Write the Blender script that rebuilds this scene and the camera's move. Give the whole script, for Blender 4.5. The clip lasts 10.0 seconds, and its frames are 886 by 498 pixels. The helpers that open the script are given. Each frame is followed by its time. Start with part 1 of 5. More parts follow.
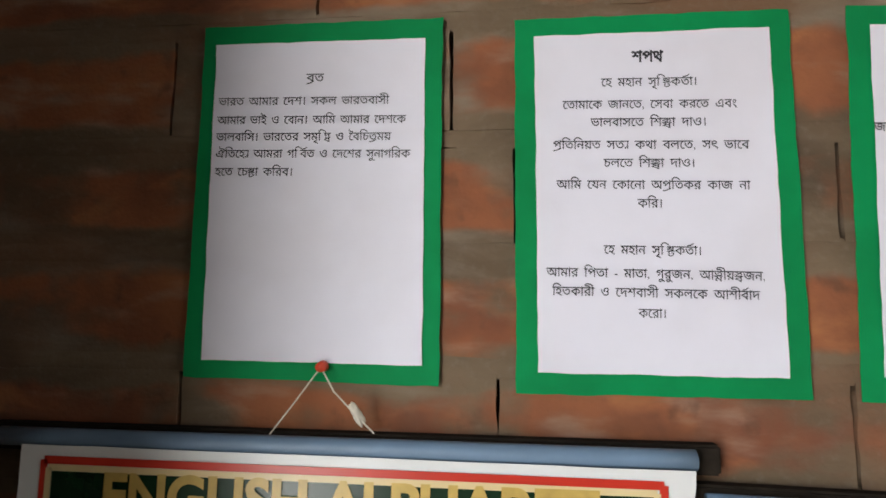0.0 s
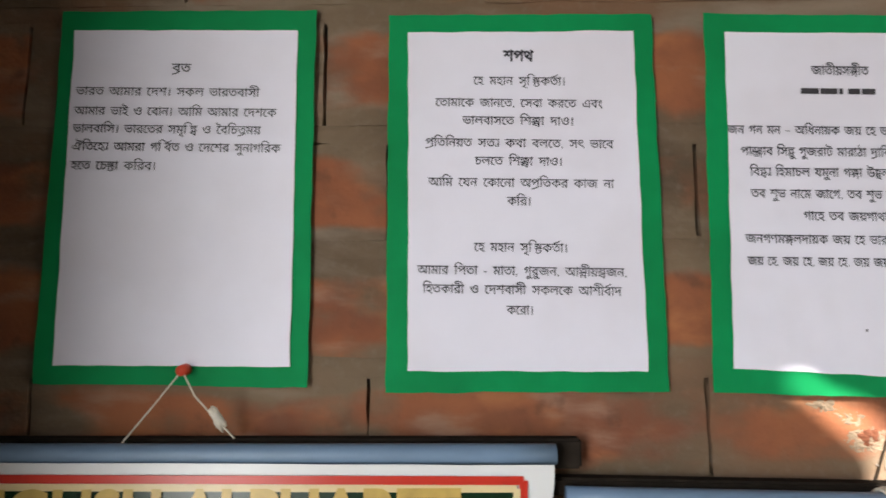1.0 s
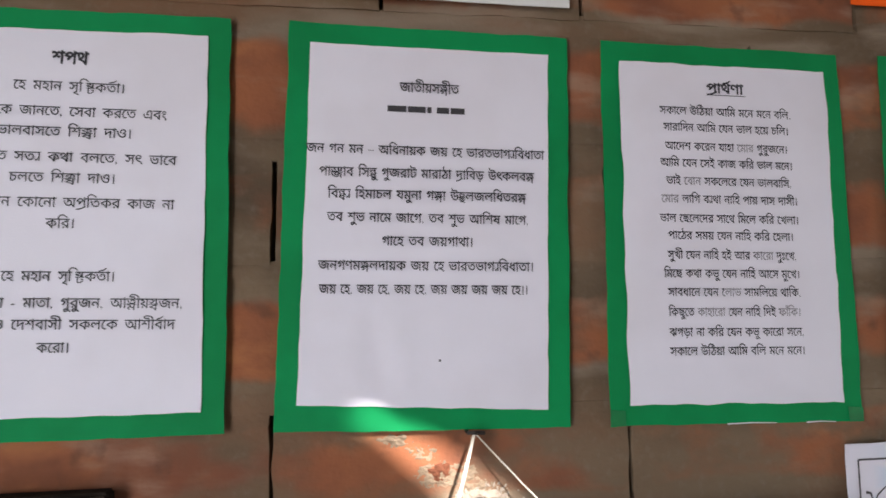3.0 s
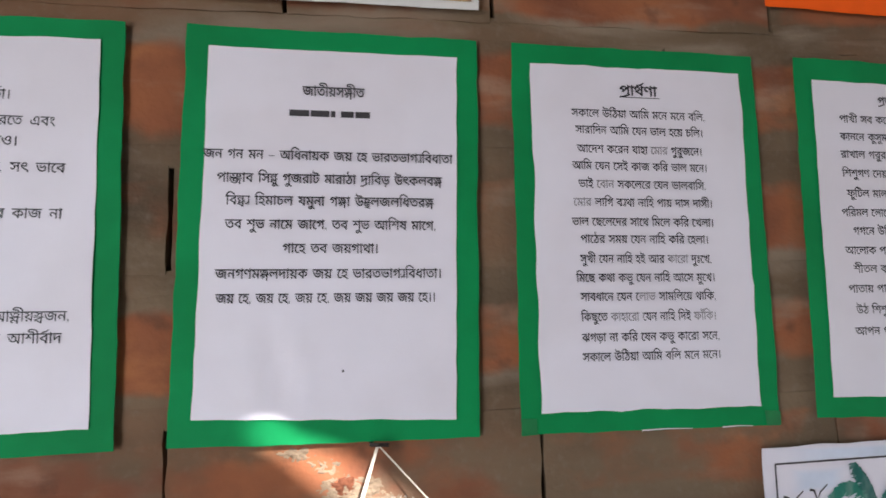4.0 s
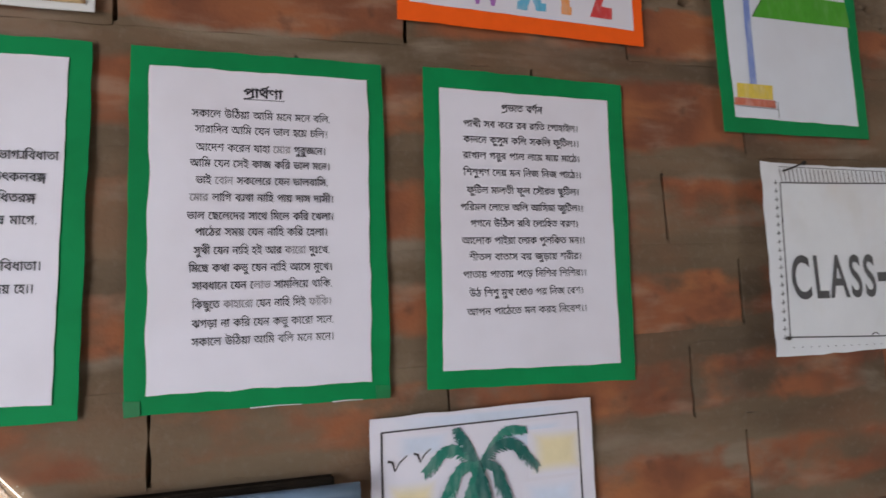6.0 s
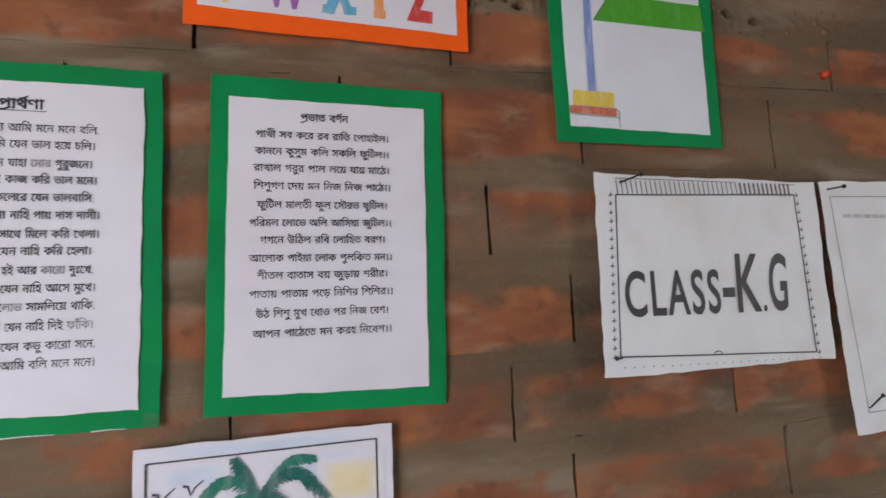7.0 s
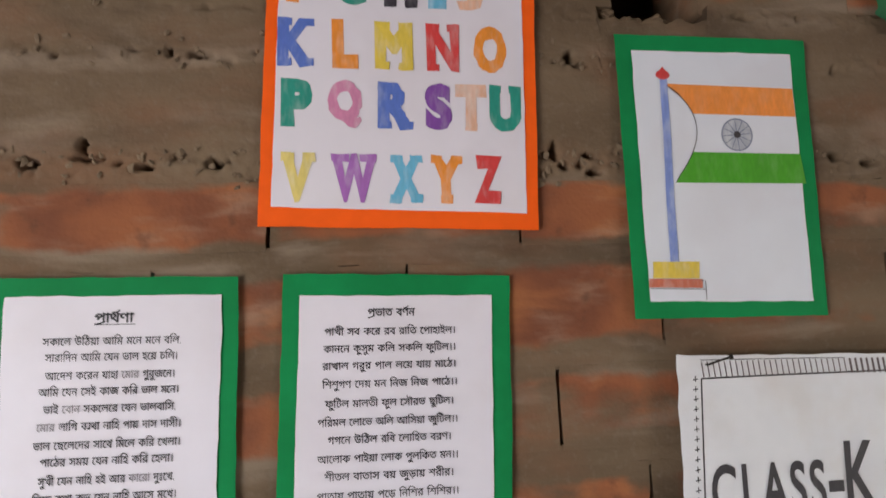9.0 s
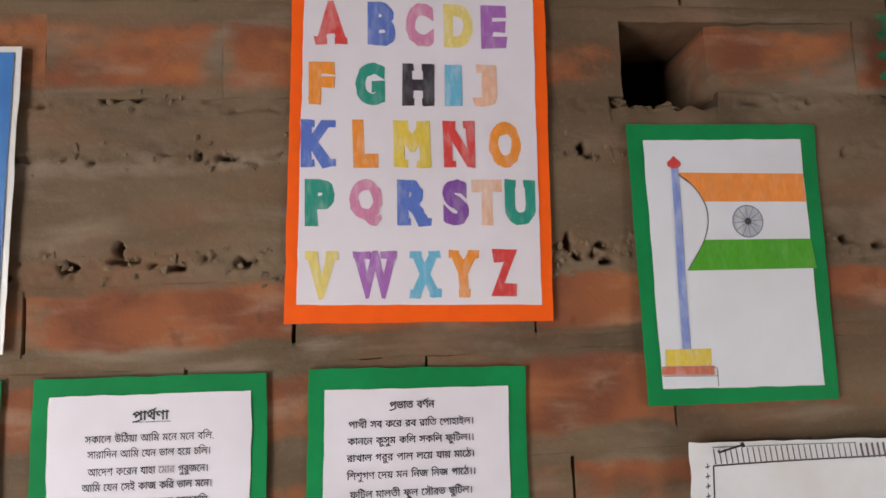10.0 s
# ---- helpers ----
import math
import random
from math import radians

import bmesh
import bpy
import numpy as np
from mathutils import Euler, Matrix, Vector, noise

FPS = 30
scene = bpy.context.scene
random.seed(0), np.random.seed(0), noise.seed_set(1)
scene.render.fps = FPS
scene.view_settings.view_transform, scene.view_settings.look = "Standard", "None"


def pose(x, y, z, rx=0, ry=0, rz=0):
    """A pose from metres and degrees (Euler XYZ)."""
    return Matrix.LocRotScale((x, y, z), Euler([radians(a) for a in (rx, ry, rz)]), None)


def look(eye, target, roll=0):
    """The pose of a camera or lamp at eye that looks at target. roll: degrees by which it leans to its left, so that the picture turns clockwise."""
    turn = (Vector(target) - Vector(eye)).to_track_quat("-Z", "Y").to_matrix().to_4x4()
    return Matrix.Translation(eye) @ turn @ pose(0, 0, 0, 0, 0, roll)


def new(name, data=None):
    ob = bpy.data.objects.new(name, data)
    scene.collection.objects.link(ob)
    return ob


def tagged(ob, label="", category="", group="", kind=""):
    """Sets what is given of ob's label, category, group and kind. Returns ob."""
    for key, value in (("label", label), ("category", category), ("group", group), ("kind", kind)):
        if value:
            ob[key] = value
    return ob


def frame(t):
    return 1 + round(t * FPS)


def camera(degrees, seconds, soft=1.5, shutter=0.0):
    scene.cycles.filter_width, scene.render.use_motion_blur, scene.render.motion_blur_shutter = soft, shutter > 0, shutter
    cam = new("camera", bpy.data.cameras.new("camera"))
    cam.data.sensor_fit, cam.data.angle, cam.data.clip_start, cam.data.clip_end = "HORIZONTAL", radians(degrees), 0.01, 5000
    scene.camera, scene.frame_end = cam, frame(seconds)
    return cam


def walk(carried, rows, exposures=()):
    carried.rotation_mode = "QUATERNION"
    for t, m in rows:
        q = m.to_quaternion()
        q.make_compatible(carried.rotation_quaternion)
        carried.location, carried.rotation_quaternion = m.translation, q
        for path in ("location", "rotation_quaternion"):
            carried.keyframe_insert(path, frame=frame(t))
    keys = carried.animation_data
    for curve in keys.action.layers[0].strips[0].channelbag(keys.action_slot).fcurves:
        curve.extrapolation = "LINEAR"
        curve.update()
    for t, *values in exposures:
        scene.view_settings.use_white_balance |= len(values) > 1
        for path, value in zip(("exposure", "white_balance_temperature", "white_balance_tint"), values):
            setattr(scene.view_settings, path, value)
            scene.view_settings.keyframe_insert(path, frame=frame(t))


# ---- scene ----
cam = camera(79.2, 10.0, soft=1.6, shutter=0.25)
PATH = [
    (0, (-0.036, -0.4705, 1.558), (-0.238, 1.5095, 1.751), 1.5),
    (0.2, (-0.027, -0.4655, 1.557), (-0.201, 1.5175, 1.755), 1.5),
    (0.5, (-0.014, -0.4615, 1.558), (-0.137, 1.5255, 1.754), 1.3),
    (0.8, (0.011, -0.4595, 1.556), (-0.058, 1.5275, 1.767), 1.2),
    (1, (0.033, -0.4605, 1.558), (0.01, 1.5295, 1.755), 0.9),
    (1.2, (0.058, -0.4595, 1.554), (0.084, 1.5305, 1.755), 0.9),
    (1.5, (0.089, -0.4555, 1.549), (0.191, 1.5315, 1.75), 0.5),
    (1.8, (0.135, -0.4515, 1.553), (0.253, 1.5355, 1.741), 0.5),
    (2, (0.167, -0.4455, 1.556), (0.324, 1.5385, 1.755), 0.5),
    (2.3, (0.221, -0.4415, 1.575), (0.417, 1.5395, 1.762), 0.4),
    (2.5, (0.256, -0.4395, 1.581), (0.47, 1.5405, 1.772), 0.3),
    (2.7, (0.294, -0.4395, 1.589), (0.515, 1.5405, 1.77), 0.3),
    (3.8, (0.384, -0.4365, 1.589), (0.65, 1.5345, 1.8), -0.4),
    (4, (0.402, -0.4375, 1.59), (0.674, 1.5325, 1.799), -0.6),
    (4.3, (0.433, -0.4385, 1.589), (0.743, 1.5265, 1.798), -0.8),
    (4.5, (0.463, -0.4385, 1.589), (0.785, 1.5245, 1.794), -0.9),
    (4.8, (0.51, -0.4375, 1.586), (0.869, 1.5195, 1.793), -1.1),
    (5, (0.544, -0.4365, 1.581), (0.928, 1.5145, 1.796), -1.3),
    (5.2, (0.572, -0.4405, 1.585), (0.986, 1.5065, 1.781), -1.5),
    (5.5, (0.609, -0.4725, 1.584), (1.065, 1.4665, 1.77), -1.6),
    (5.7, (0.636, -0.4945, 1.578), (1.115, 1.4375, 1.772), -1.8),
    (6, (0.674, -0.5285, 1.578), (1.18, 1.3975, 1.761), -1.8),
    (6.2, (0.707, -0.5445, 1.574), (1.228, 1.3785, 1.756), -1.9),
    (7.3, (0.916, -0.5535, 1.613), (1.421, 1.3735, 1.787), -1.7),
    (7.5, (0.921, -0.5495, 1.63), (1.388, 1.3875, 1.806), -1.5),
    (7.8, (0.913, -0.5445, 1.658), (1.314, 1.4075, 1.832), -1.3),
    (8, (0.911, -0.5375, 1.674), (1.253, 1.4225, 1.881), -1.1),
    (8.3, (0.905, -0.5315, 1.713), (1.199, 1.4315, 1.958), -1.2),
    (8.5, (0.901, -0.5305, 1.747), (1.169, 1.4405, 1.951), -0.8),
    (8.8, (0.898, -0.5415, 1.762), (1.143, 1.4315, 1.973), -0.9),
    (9, (0.894, -0.5595, 1.788), (1.124, 1.4175, 1.987), -0.8),
    (9.2, (0.897, -0.5735, 1.813), (1.108, 1.4055, 2.01), -0.7),
    (9.5, (0.892, -0.5825, 1.848), (1.097, 1.3985, 2.033), -0.9),
    (9.7, (0.895, -0.5895, 1.87), (1.073, 1.3935, 2.052), -0.9),
    (10, (0.887, -0.5905, 1.889), (1.069, 1.3925, 2.079), -1.1),
]
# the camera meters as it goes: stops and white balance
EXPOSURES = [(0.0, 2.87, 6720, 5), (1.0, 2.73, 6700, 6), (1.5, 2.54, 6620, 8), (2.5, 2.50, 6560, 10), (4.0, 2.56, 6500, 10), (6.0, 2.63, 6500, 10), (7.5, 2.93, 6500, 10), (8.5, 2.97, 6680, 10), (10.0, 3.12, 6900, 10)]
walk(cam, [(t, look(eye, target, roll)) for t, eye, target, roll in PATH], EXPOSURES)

import functools
from mathutils.geometry import delaunay_2d_cdt
# ---- world, sun and lights ----
SUN = Vector((0.20, -0.78, 0.59)).normalized()
world = bpy.data.worlds.new("sky")
scene.world = world
world.use_nodes = True
wn = world.node_tree
sky = wn.nodes.new("ShaderNodeTexSky")
sky.sky_type = "NISHITA"
sky.sun_disc = False
sky.sun_elevation = math.asin(SUN.z)
sky.sun_rotation = math.atan2(SUN.x, SUN.y)
wn.links.new(sky.outputs[0], wn.nodes["Background"].inputs["Color"])
wn.nodes["Background"].inputs["Strength"].default_value = 0.12

sun = new("sun", bpy.data.lights.new("sun", "SUN"))
sun.data.energy, sun.data.angle, sun.data.color = 3.5, radians(0.5), (1.0, 0.98, 0.96)
sun.matrix_world = look(SUN * 12, (0, 0, 0))


def daylight(name, place, target, width, height, watts, colour):
    lamp = new(name, bpy.data.lights.new(name, "AREA"))
    lamp.data.shape, lamp.data.size, lamp.data.size_y = "RECTANGLE", width, height
    lamp.data.energy, lamp.data.color = watts, colour
    lamp.matrix_world = look(place, target)
    return lamp


LEFT, RIGHT, BACK, TOP = -0.62, 3.6, -3.4, 2.9
# the sky's light in two unseen side openings; the right one is added fill
daylight("window_daylight", (LEFT - 0.03, -1.35, 1.30), (LEFT + 2, -1.35, 1.30), 1.1, 1.6, 5.4, (0.93, 0.957, 1.0))
daylight("window_daylight", (RIGHT + 0.03, -1.90, 1.50), (RIGHT - 2, -1.90, 1.50), 1.3, 1.1, 2.5, (0.93, 0.957, 1.0))


# ---- materials ----
def material(name, colour, rough=0.8, metal=0.0, vary=0.12, scale=30.0, bump=0.0, bump_scale=200.0, second=None, second_scale=6.0, edges=(0.45, 0.6), sheen=0.5, stretch=None):
    """A surface with variation at two scales, an optional second colour in patches, and fine relief."""
    m = bpy.data.materials.new(name)
    m.use_nodes = True
    n, link = m.node_tree.nodes, m.node_tree.links.new
    b = n["Principled BSDF"]
    b.inputs["Roughness"].default_value = rough
    b.inputs["Metallic"].default_value = metal
    b.inputs["Specular IOR Level"].default_value = sheen
    place = n.new("ShaderNodeNewGeometry").outputs["Position"]

    if stretch:
        squeeze = n.new("ShaderNodeMapping")
        squeeze.inputs["Scale"].default_value = stretch
        link(place, squeeze.inputs["Vector"])
        place = squeeze.outputs[0]

    def noisy(size, detail=4.0):
        t = n.new("ShaderNodeTexNoise")
        t.inputs["Scale"].default_value, t.inputs["Detail"].default_value = size, detail
        link(place, t.inputs["Vector"])
        return t.outputs["Fac"]

    base = n.new("ShaderNodeRGB")
    base.outputs[0].default_value = (*colour, 1)
    out = base.outputs[0]
    if second:
        ramp = n.new("ShaderNodeMapRange")
        ramp.inputs["From Min"].default_value, ramp.inputs["From Max"].default_value = edges
        link(noisy(second_scale, 6.0), ramp.inputs["Value"])
        mix = n.new("ShaderNodeMix")
        mix.data_type = "RGBA"
        link(ramp.outputs[0], mix.inputs["Factor"])
        link(out, mix.inputs["A"])
        mix.inputs["B"].default_value = (*second, 1)
        out = mix.outputs["Result"]
    for size, amount in ((scale, vary), (scale * 0.15, vary * 0.8)):
        spread = n.new("ShaderNodeMapRange")
        spread.inputs["From Min"].default_value, spread.inputs["From Max"].default_value = 0.25, 0.75
        spread.inputs["To Min"].default_value, spread.inputs["To Max"].default_value = 1 - amount, 1 + amount
        link(noisy(size), spread.inputs["Value"])
        hsv = n.new("ShaderNodeHueSaturation")
        link(spread.outputs[0], hsv.inputs["Value"])
        link(out, hsv.inputs["Color"])
        out = hsv.outputs["Color"]
    link(out, b.inputs["Base Color"])
    if bump:
        relief = n.new("ShaderNodeBump")
        relief.inputs["Strength"].default_value, relief.inputs["Distance"].default_value = bump, 0.002
        link(noisy(bump_scale, 6.0), relief.inputs["Height"])
        link(relief.outputs[0], b.inputs["Normal"])
    return m


def masonry(name, brick):
    """Cement wiped along the wall in soft streaks; with brick, fired clay shows through, as much as the object's colour allows."""
    m = bpy.data.materials.new(name)
    m.use_nodes = True
    n, link = m.node_tree.nodes, m.node_tree.links.new
    b = n["Principled BSDF"]
    b.inputs["Roughness"].default_value = 0.9
    b.inputs["Specular IOR Level"].default_value = 0.25
    info = n.new("ShaderNodeObjectInfo")
    place = n.new("ShaderNodeNewGeometry").outputs["Position"]

    def math_node(op, a, c):
        q = n.new("ShaderNodeMath")
        q.operation = op
        for socket, v in zip(q.inputs, (a, c)):
            if isinstance(v, (int, float)):
                socket.default_value = v
            else:
                link(v, socket)
        return q.outputs[0]

    def noisy(size, detail, stretch=(1, 1, 1), own=False, warp=0.0):
        t = n.new("ShaderNodeTexNoise")
        t.noise_dimensions = "4D"
        t.inputs["Scale"].default_value, t.inputs["Detail"].default_value = size, detail
        t.inputs["Distortion"].default_value = warp
        mp = n.new("ShaderNodeMapping")
        mp.inputs["Scale"].default_value = stretch
        link(place, mp.inputs["Vector"])
        link(mp.outputs[0], t.inputs["Vector"])
        if own:  # differs from brick to brick
            link(math_node("MULTIPLY", info.outputs["Random"], 9.0), t.inputs["W"])
        else:
            t.inputs["W"].default_value = size * 0.37
        return t.outputs["Fac"]

    def ranged(v, a, c, lo=0.0, hi=1.0):
        q = n.new("ShaderNodeMapRange")
        q.interpolation_type = "SMOOTHSTEP"
        q.inputs["From Min"].default_value, q.inputs["From Max"].default_value = a, c
        q.inputs["To Min"].default_value, q.inputs["To Max"].default_value = lo, hi
        link(v, q.inputs["Value"])
        return q.outputs[0]

    def blend(f, a, c):
        q = n.new("ShaderNodeMix")
        q.data_type = "RGBA"
        link(f, q.inputs["Factor"])
        for socket, v in ((q.inputs["A"], a), (q.inputs["B"], c)):
            if isinstance(v, tuple):
                socket.default_value = (*v, 1)
            else:
                link(v, socket)
        return q.outputs["Result"]

    wiped = (0.5, 1, 1.5)
    cement = blend(ranged(noisy(7, 6, wiped), 0.32, 0.68), (0.120, 0.079, 0.048), (0.190, 0.131, 0.084))
    cement = blend(ranged(noisy(13, 5, (0.42, 1, 1.5), warp=0.6), 0.50, 0.70, 0.0, 0.62), cement, (0.300, 0.226, 0.172))
    cement = blend(ranged(noisy(9, 6, (0.6, 1, 1.3)), 0.46, 0.68, 0.0, 0.60), cement, (0.205, 0.098, 0.054))
    cement = blend(ranged(noisy(6, 5, (0.5, 1, 1.4), warp=0.6), 0.51, 0.69, 0.0, 0.60), cement, (0.054, 0.035, 0.022))
    cement = blend(ranged(noisy(110, 4), 0.5, 0.8, 0.0, 0.3), cement, (0.23, 0.18, 0.14))
    colour, smear = cement, None
    if brick:
        clay = blend(ranged(noisy(11, 4, own=True), 0.35, 0.65), (0.300, 0.104, 0.046), (0.180, 0.063, 0.034))
        clay = blend(ranged(noisy(17, 5, (0.6, 1, 1.2), own=True, warp=0.5), 0.50, 0.68, 0.0, 0.65), clay, (0.400, 0.150, 0.060))
        clay = blend(ranged(noisy(20, 6, wiped, own=True), 0.52, 0.70, 0.0, 0.55), clay, (0.35, 0.225, 0.160))
        clay = blend(ranged(noisy(32, 5, own=True), 0.58, 0.72, 0.0, 0.55), clay, (0.095, 0.044, 0.028))
        # cement is wiped over the rims of the brick more than over its middle
        split = n.new("ShaderNodeSeparateXYZ")
        link(n.new("ShaderNodeTexCoord").outputs["Generated"], split.inputs[0])
        rim_x = math_node("ABSOLUTE", math_node("SUBTRACT", split.outputs["X"], 0.5), 0)
        rim_z = math_node("ABSOLUTE", math_node("SUBTRACT", split.outputs["Z"], 0.5), 0)
        rim = math_node("MAXIMUM", ranged(rim_x, 0.30, 0.5, 0.0, 0.14), ranged(rim_z, 0.22, 0.5, 0.0, 0.34))
        tint = n.new("ShaderNodeSeparateColor")
        link(info.outputs["Color"], tint.inputs[0])
        level = math_node("ADD", math_node("ADD", noisy(8, 5, (0.55, 1, 1.5), own=True, warp=0.3), rim), math_node("MULTIPLY", math_node("SUBTRACT", tint.outputs[0], 0.52), 0.6))
        level = math_node("ADD", level, math_node("MULTIPLY", math_node("SUBTRACT", noisy(38, 7), 0.5), 0.30))
        level = math_node("ADD", level, math_node("MULTIPLY", math_node("SUBTRACT", noisy(15, 3, (0.8, 1, 1.2), own=True), 0.5), 0.50))
        smear = ranged(level, 0.41, 0.66)
        colour = blend(smear, clay, cement)
    link(colour, b.inputs["Base Color"])
    relief = n.new("ShaderNodeBump")
    relief.inputs["Strength"].default_value, relief.inputs["Distance"].default_value = 0.45, 0.002
    height = math_node("ADD", noisy(220, 6), math_node("MULTIPLY", noisy(45, 5, (0.7, 1, 1.2)), 1.3))
    link(math_node("ADD", height, math_node("MULTIPLY", smear, 0.5)) if brick else height, relief.inputs["Height"])
    link(relief.outputs[0], b.inputs["Normal"])
    return m


BRICK = masonry("smeared brick", True)
MORTAR = masonry("cement mortar", False)
LIME = material("powdery lime mortar", (0.27, 0.215, 0.17), 0.95, vary=0.2, scale=90, bump=0.9, bump_scale=260, sheen=0.2)
PALE_MORTAR = material("pale crumbling mortar", (0.190, 0.134, 0.090), 0.95, vary=0.25, scale=90, bump=0.7, bump_scale=260, sheen=0.2)
HOLLOW_CLAY = material("freshly broken clay", (0.12, 0.040, 0.020), 0.9, vary=0.2, scale=120, bump=0.6, sheen=0.2)
PLASTER = material("bare brown cement", (0.15, 0.12, 0.09), 0.9, vary=0.1, scale=40, bump=0.4, sheen=0.2)
EARTH = material("packed earth", (0.24, 0.19, 0.14), 0.95, vary=0.2, scale=15, bump=0.5, sheen=0.2)
CEMENT_FLOOR = material("mud floor", (0.17, 0.135, 0.10), 0.8, vary=0.12, scale=12, bump=0.3)
TIN = material("tin sheet", (0.45, 0.45, 0.46), 0.5, 0.7, vary=0.1, scale=10)
GREEN_CARD = material("green card", (0.004, 0.235, 0.070), 0.7, vary=0.05, scale=60, bump=0.08, bump_scale=900, second=(0.004, 0.20, 0.058), second_scale=8, sheen=0.12)
GREEN_TAPE = material("dark green tape", (0.004, 0.165, 0.046), 0.6, vary=0.2, scale=80)
ORANGE_CARD = material("orange card", (0.94, 0.118, 0.010), 0.7, vary=0.04, scale=60, bump=0.08, bump_scale=900, sheen=0.15)
PAPER = material("white paper", (0.745, 0.695, 0.775), 0.6, vary=0.02, scale=25, bump=0.06, bump_scale=700, second=(0.715, 0.66, 0.73), second_scale=9)
DRAWING_PAPER = material("drawing paper", (0.72, 0.73, 0.81), 0.7, vary=0.02, scale=25, bump=0.08, bump_scale=700, second=(0.70, 0.695, 0.765), second_scale=9)
OLD_PAPER = material("aged white paper", (0.735, 0.722, 0.76), 0.7, vary=0.03, scale=30, bump=0.1, bump_scale=500, second=(0.67, 0.625, 0.62), second_scale=12, edges=(0.5, 0.75))
INK = material("black print", (0.022, 0.018, 0.026), 0.6, vary=0.2, scale=200)
GREY_INK = material("dark grey print", (0.040, 0.034, 0.040), 0.6, vary=0.25, scale=150)
FAINT_INK = material("worn grey print", (0.26, 0.235, 0.26), 0.7, vary=0.3, scale=300)
STITCH_INK = material("brown-grey pen", (0.13, 0.095, 0.10), 0.7, vary=0.3, scale=300)
PALE_INK = material("faint pencil", (0.50, 0.47, 0.50), 0.8, vary=0.2, scale=200)
PEN = material("black pen", (0.05, 0.04, 0.045), 0.6, vary=0.3, scale=300)
ROD_BLUE = material("blue plastic rod", (0.15, 0.215, 0.31), 0.45, vary=0.08, scale=40)
STRING = material("white cotton string", (0.66, 0.58, 0.48), 0.9, vary=0.1, scale=400, bump=0.5, bump_scale=1500)
RED_PIN = material("red plastic", (0.60, 0.055, 0.022), 0.35, vary=0.05)
# near-black for the strips that stand for shade behind the chart rods
ROD_SHADE = material("dark wooden batten", (0.022, 0.016, 0.012), 0.9, vary=0.3, scale=60, bump=0.3, sheen=0.08)
NAIL = material("rusty nail iron", (0.045, 0.035, 0.03), 0.6, 0.6, vary=0.3, scale=300)
GLOSS_WHITE = material("coated white chart paper", (0.74, 0.71, 0.70), 0.3, vary=0.02, scale=20)
GLOSS_RED = material("red chart print", (0.55, 0.035, 0.02), 0.28, vary=0.05, scale=40)
GLOSS_CREAM = material("cream chart print", (0.72, 0.55, 0.30), 0.28, vary=0.05, scale=40)
GLOSS_GREEN = material("dark green chart print", (0.008, 0.028, 0.012), 0.22, vary=0.1, scale=30)
GLOSS_GOLD = material("gold chart lettering", (0.55, 0.36, 0.10), 0.28, vary=0.15, scale=90)
PRINT_BLUE = material("blue poster print", (0.03, 0.13, 0.42), 0.4, vary=0.1, scale=20, second=(0.05, 0.20, 0.52), second_scale=8)
PRINT_BROWN = material("brown poster print", (0.20, 0.085, 0.035), 0.4, vary=0.3, scale=60, second=(0.50, 0.34, 0.18), second_scale=45)
GREEN_FOIL = material("green crepe paper", (0.008, 0.12, 0.04), 0.6, vary=0.25, scale=60, bump=0.4)


def paint(name, colour, pale=0.35):
    """Watercolour: the wash is uneven and lets the paper through."""
    pale = min(0.7, pale * 1.35)
    light = tuple(c + (0.72 - c) * pale for c in colour)
    return material(name, colour, 0.75, vary=0.10, scale=130, second=light, second_scale=55, edges=(0.47, 0.78), stretch=(1.9, 1, 0.7))


RED = paint("red watercolour", (0.62, 0.045, 0.045), 0.22)
BLUE = paint("blue watercolour", (0.09, 0.16, 0.52), 0.25)
PINK = paint("pink watercolour", (0.60, 0.22, 0.38), 0.3)
YELLOW = paint("yellow watercolour", (0.72, 0.52, 0.07), 0.25)
LILAC = paint("lilac watercolour", (0.36, 0.13, 0.44), 0.25)
STRAW = paint("straw yellow watercolour", (0.73, 0.58, 0.18), 0.3)
PURPLE = paint("purple watercolour", (0.20, 0.06, 0.32), 0.2)
AMBER = paint("orange watercolour", (0.80, 0.26, 0.03), 0.22)
TEAL = paint("teal watercolour", (0.012, 0.26, 0.20), 0.2)
BLACK = paint("black watercolour", (0.03, 0.022, 0.035), 0.12)
AZURE = paint("light blue watercolour", (0.13, 0.42, 0.62), 0.3)
PEACH = paint("peach watercolour", (0.74, 0.42, 0.30), 0.4)
FLAG_ORANGE = paint("saffron crayon", (0.85, 0.27, 0.05), 0.06)
FLAG_GREEN = paint("green crayon", (0.06, 0.33, 0.012), 0.05)
POLE_BLUE = paint("blue crayon", (0.20, 0.27, 0.60), 0.3)
PALM_GREEN = paint("palm green watercolour", (0.012, 0.17, 0.12), 0.18)
PALM_DARK = paint("dark palm green watercolour", (0.006, 0.105, 0.088), 0.15)
TRUNK_RED = paint("brown watercolour", (0.24, 0.12, 0.095), 0.3)


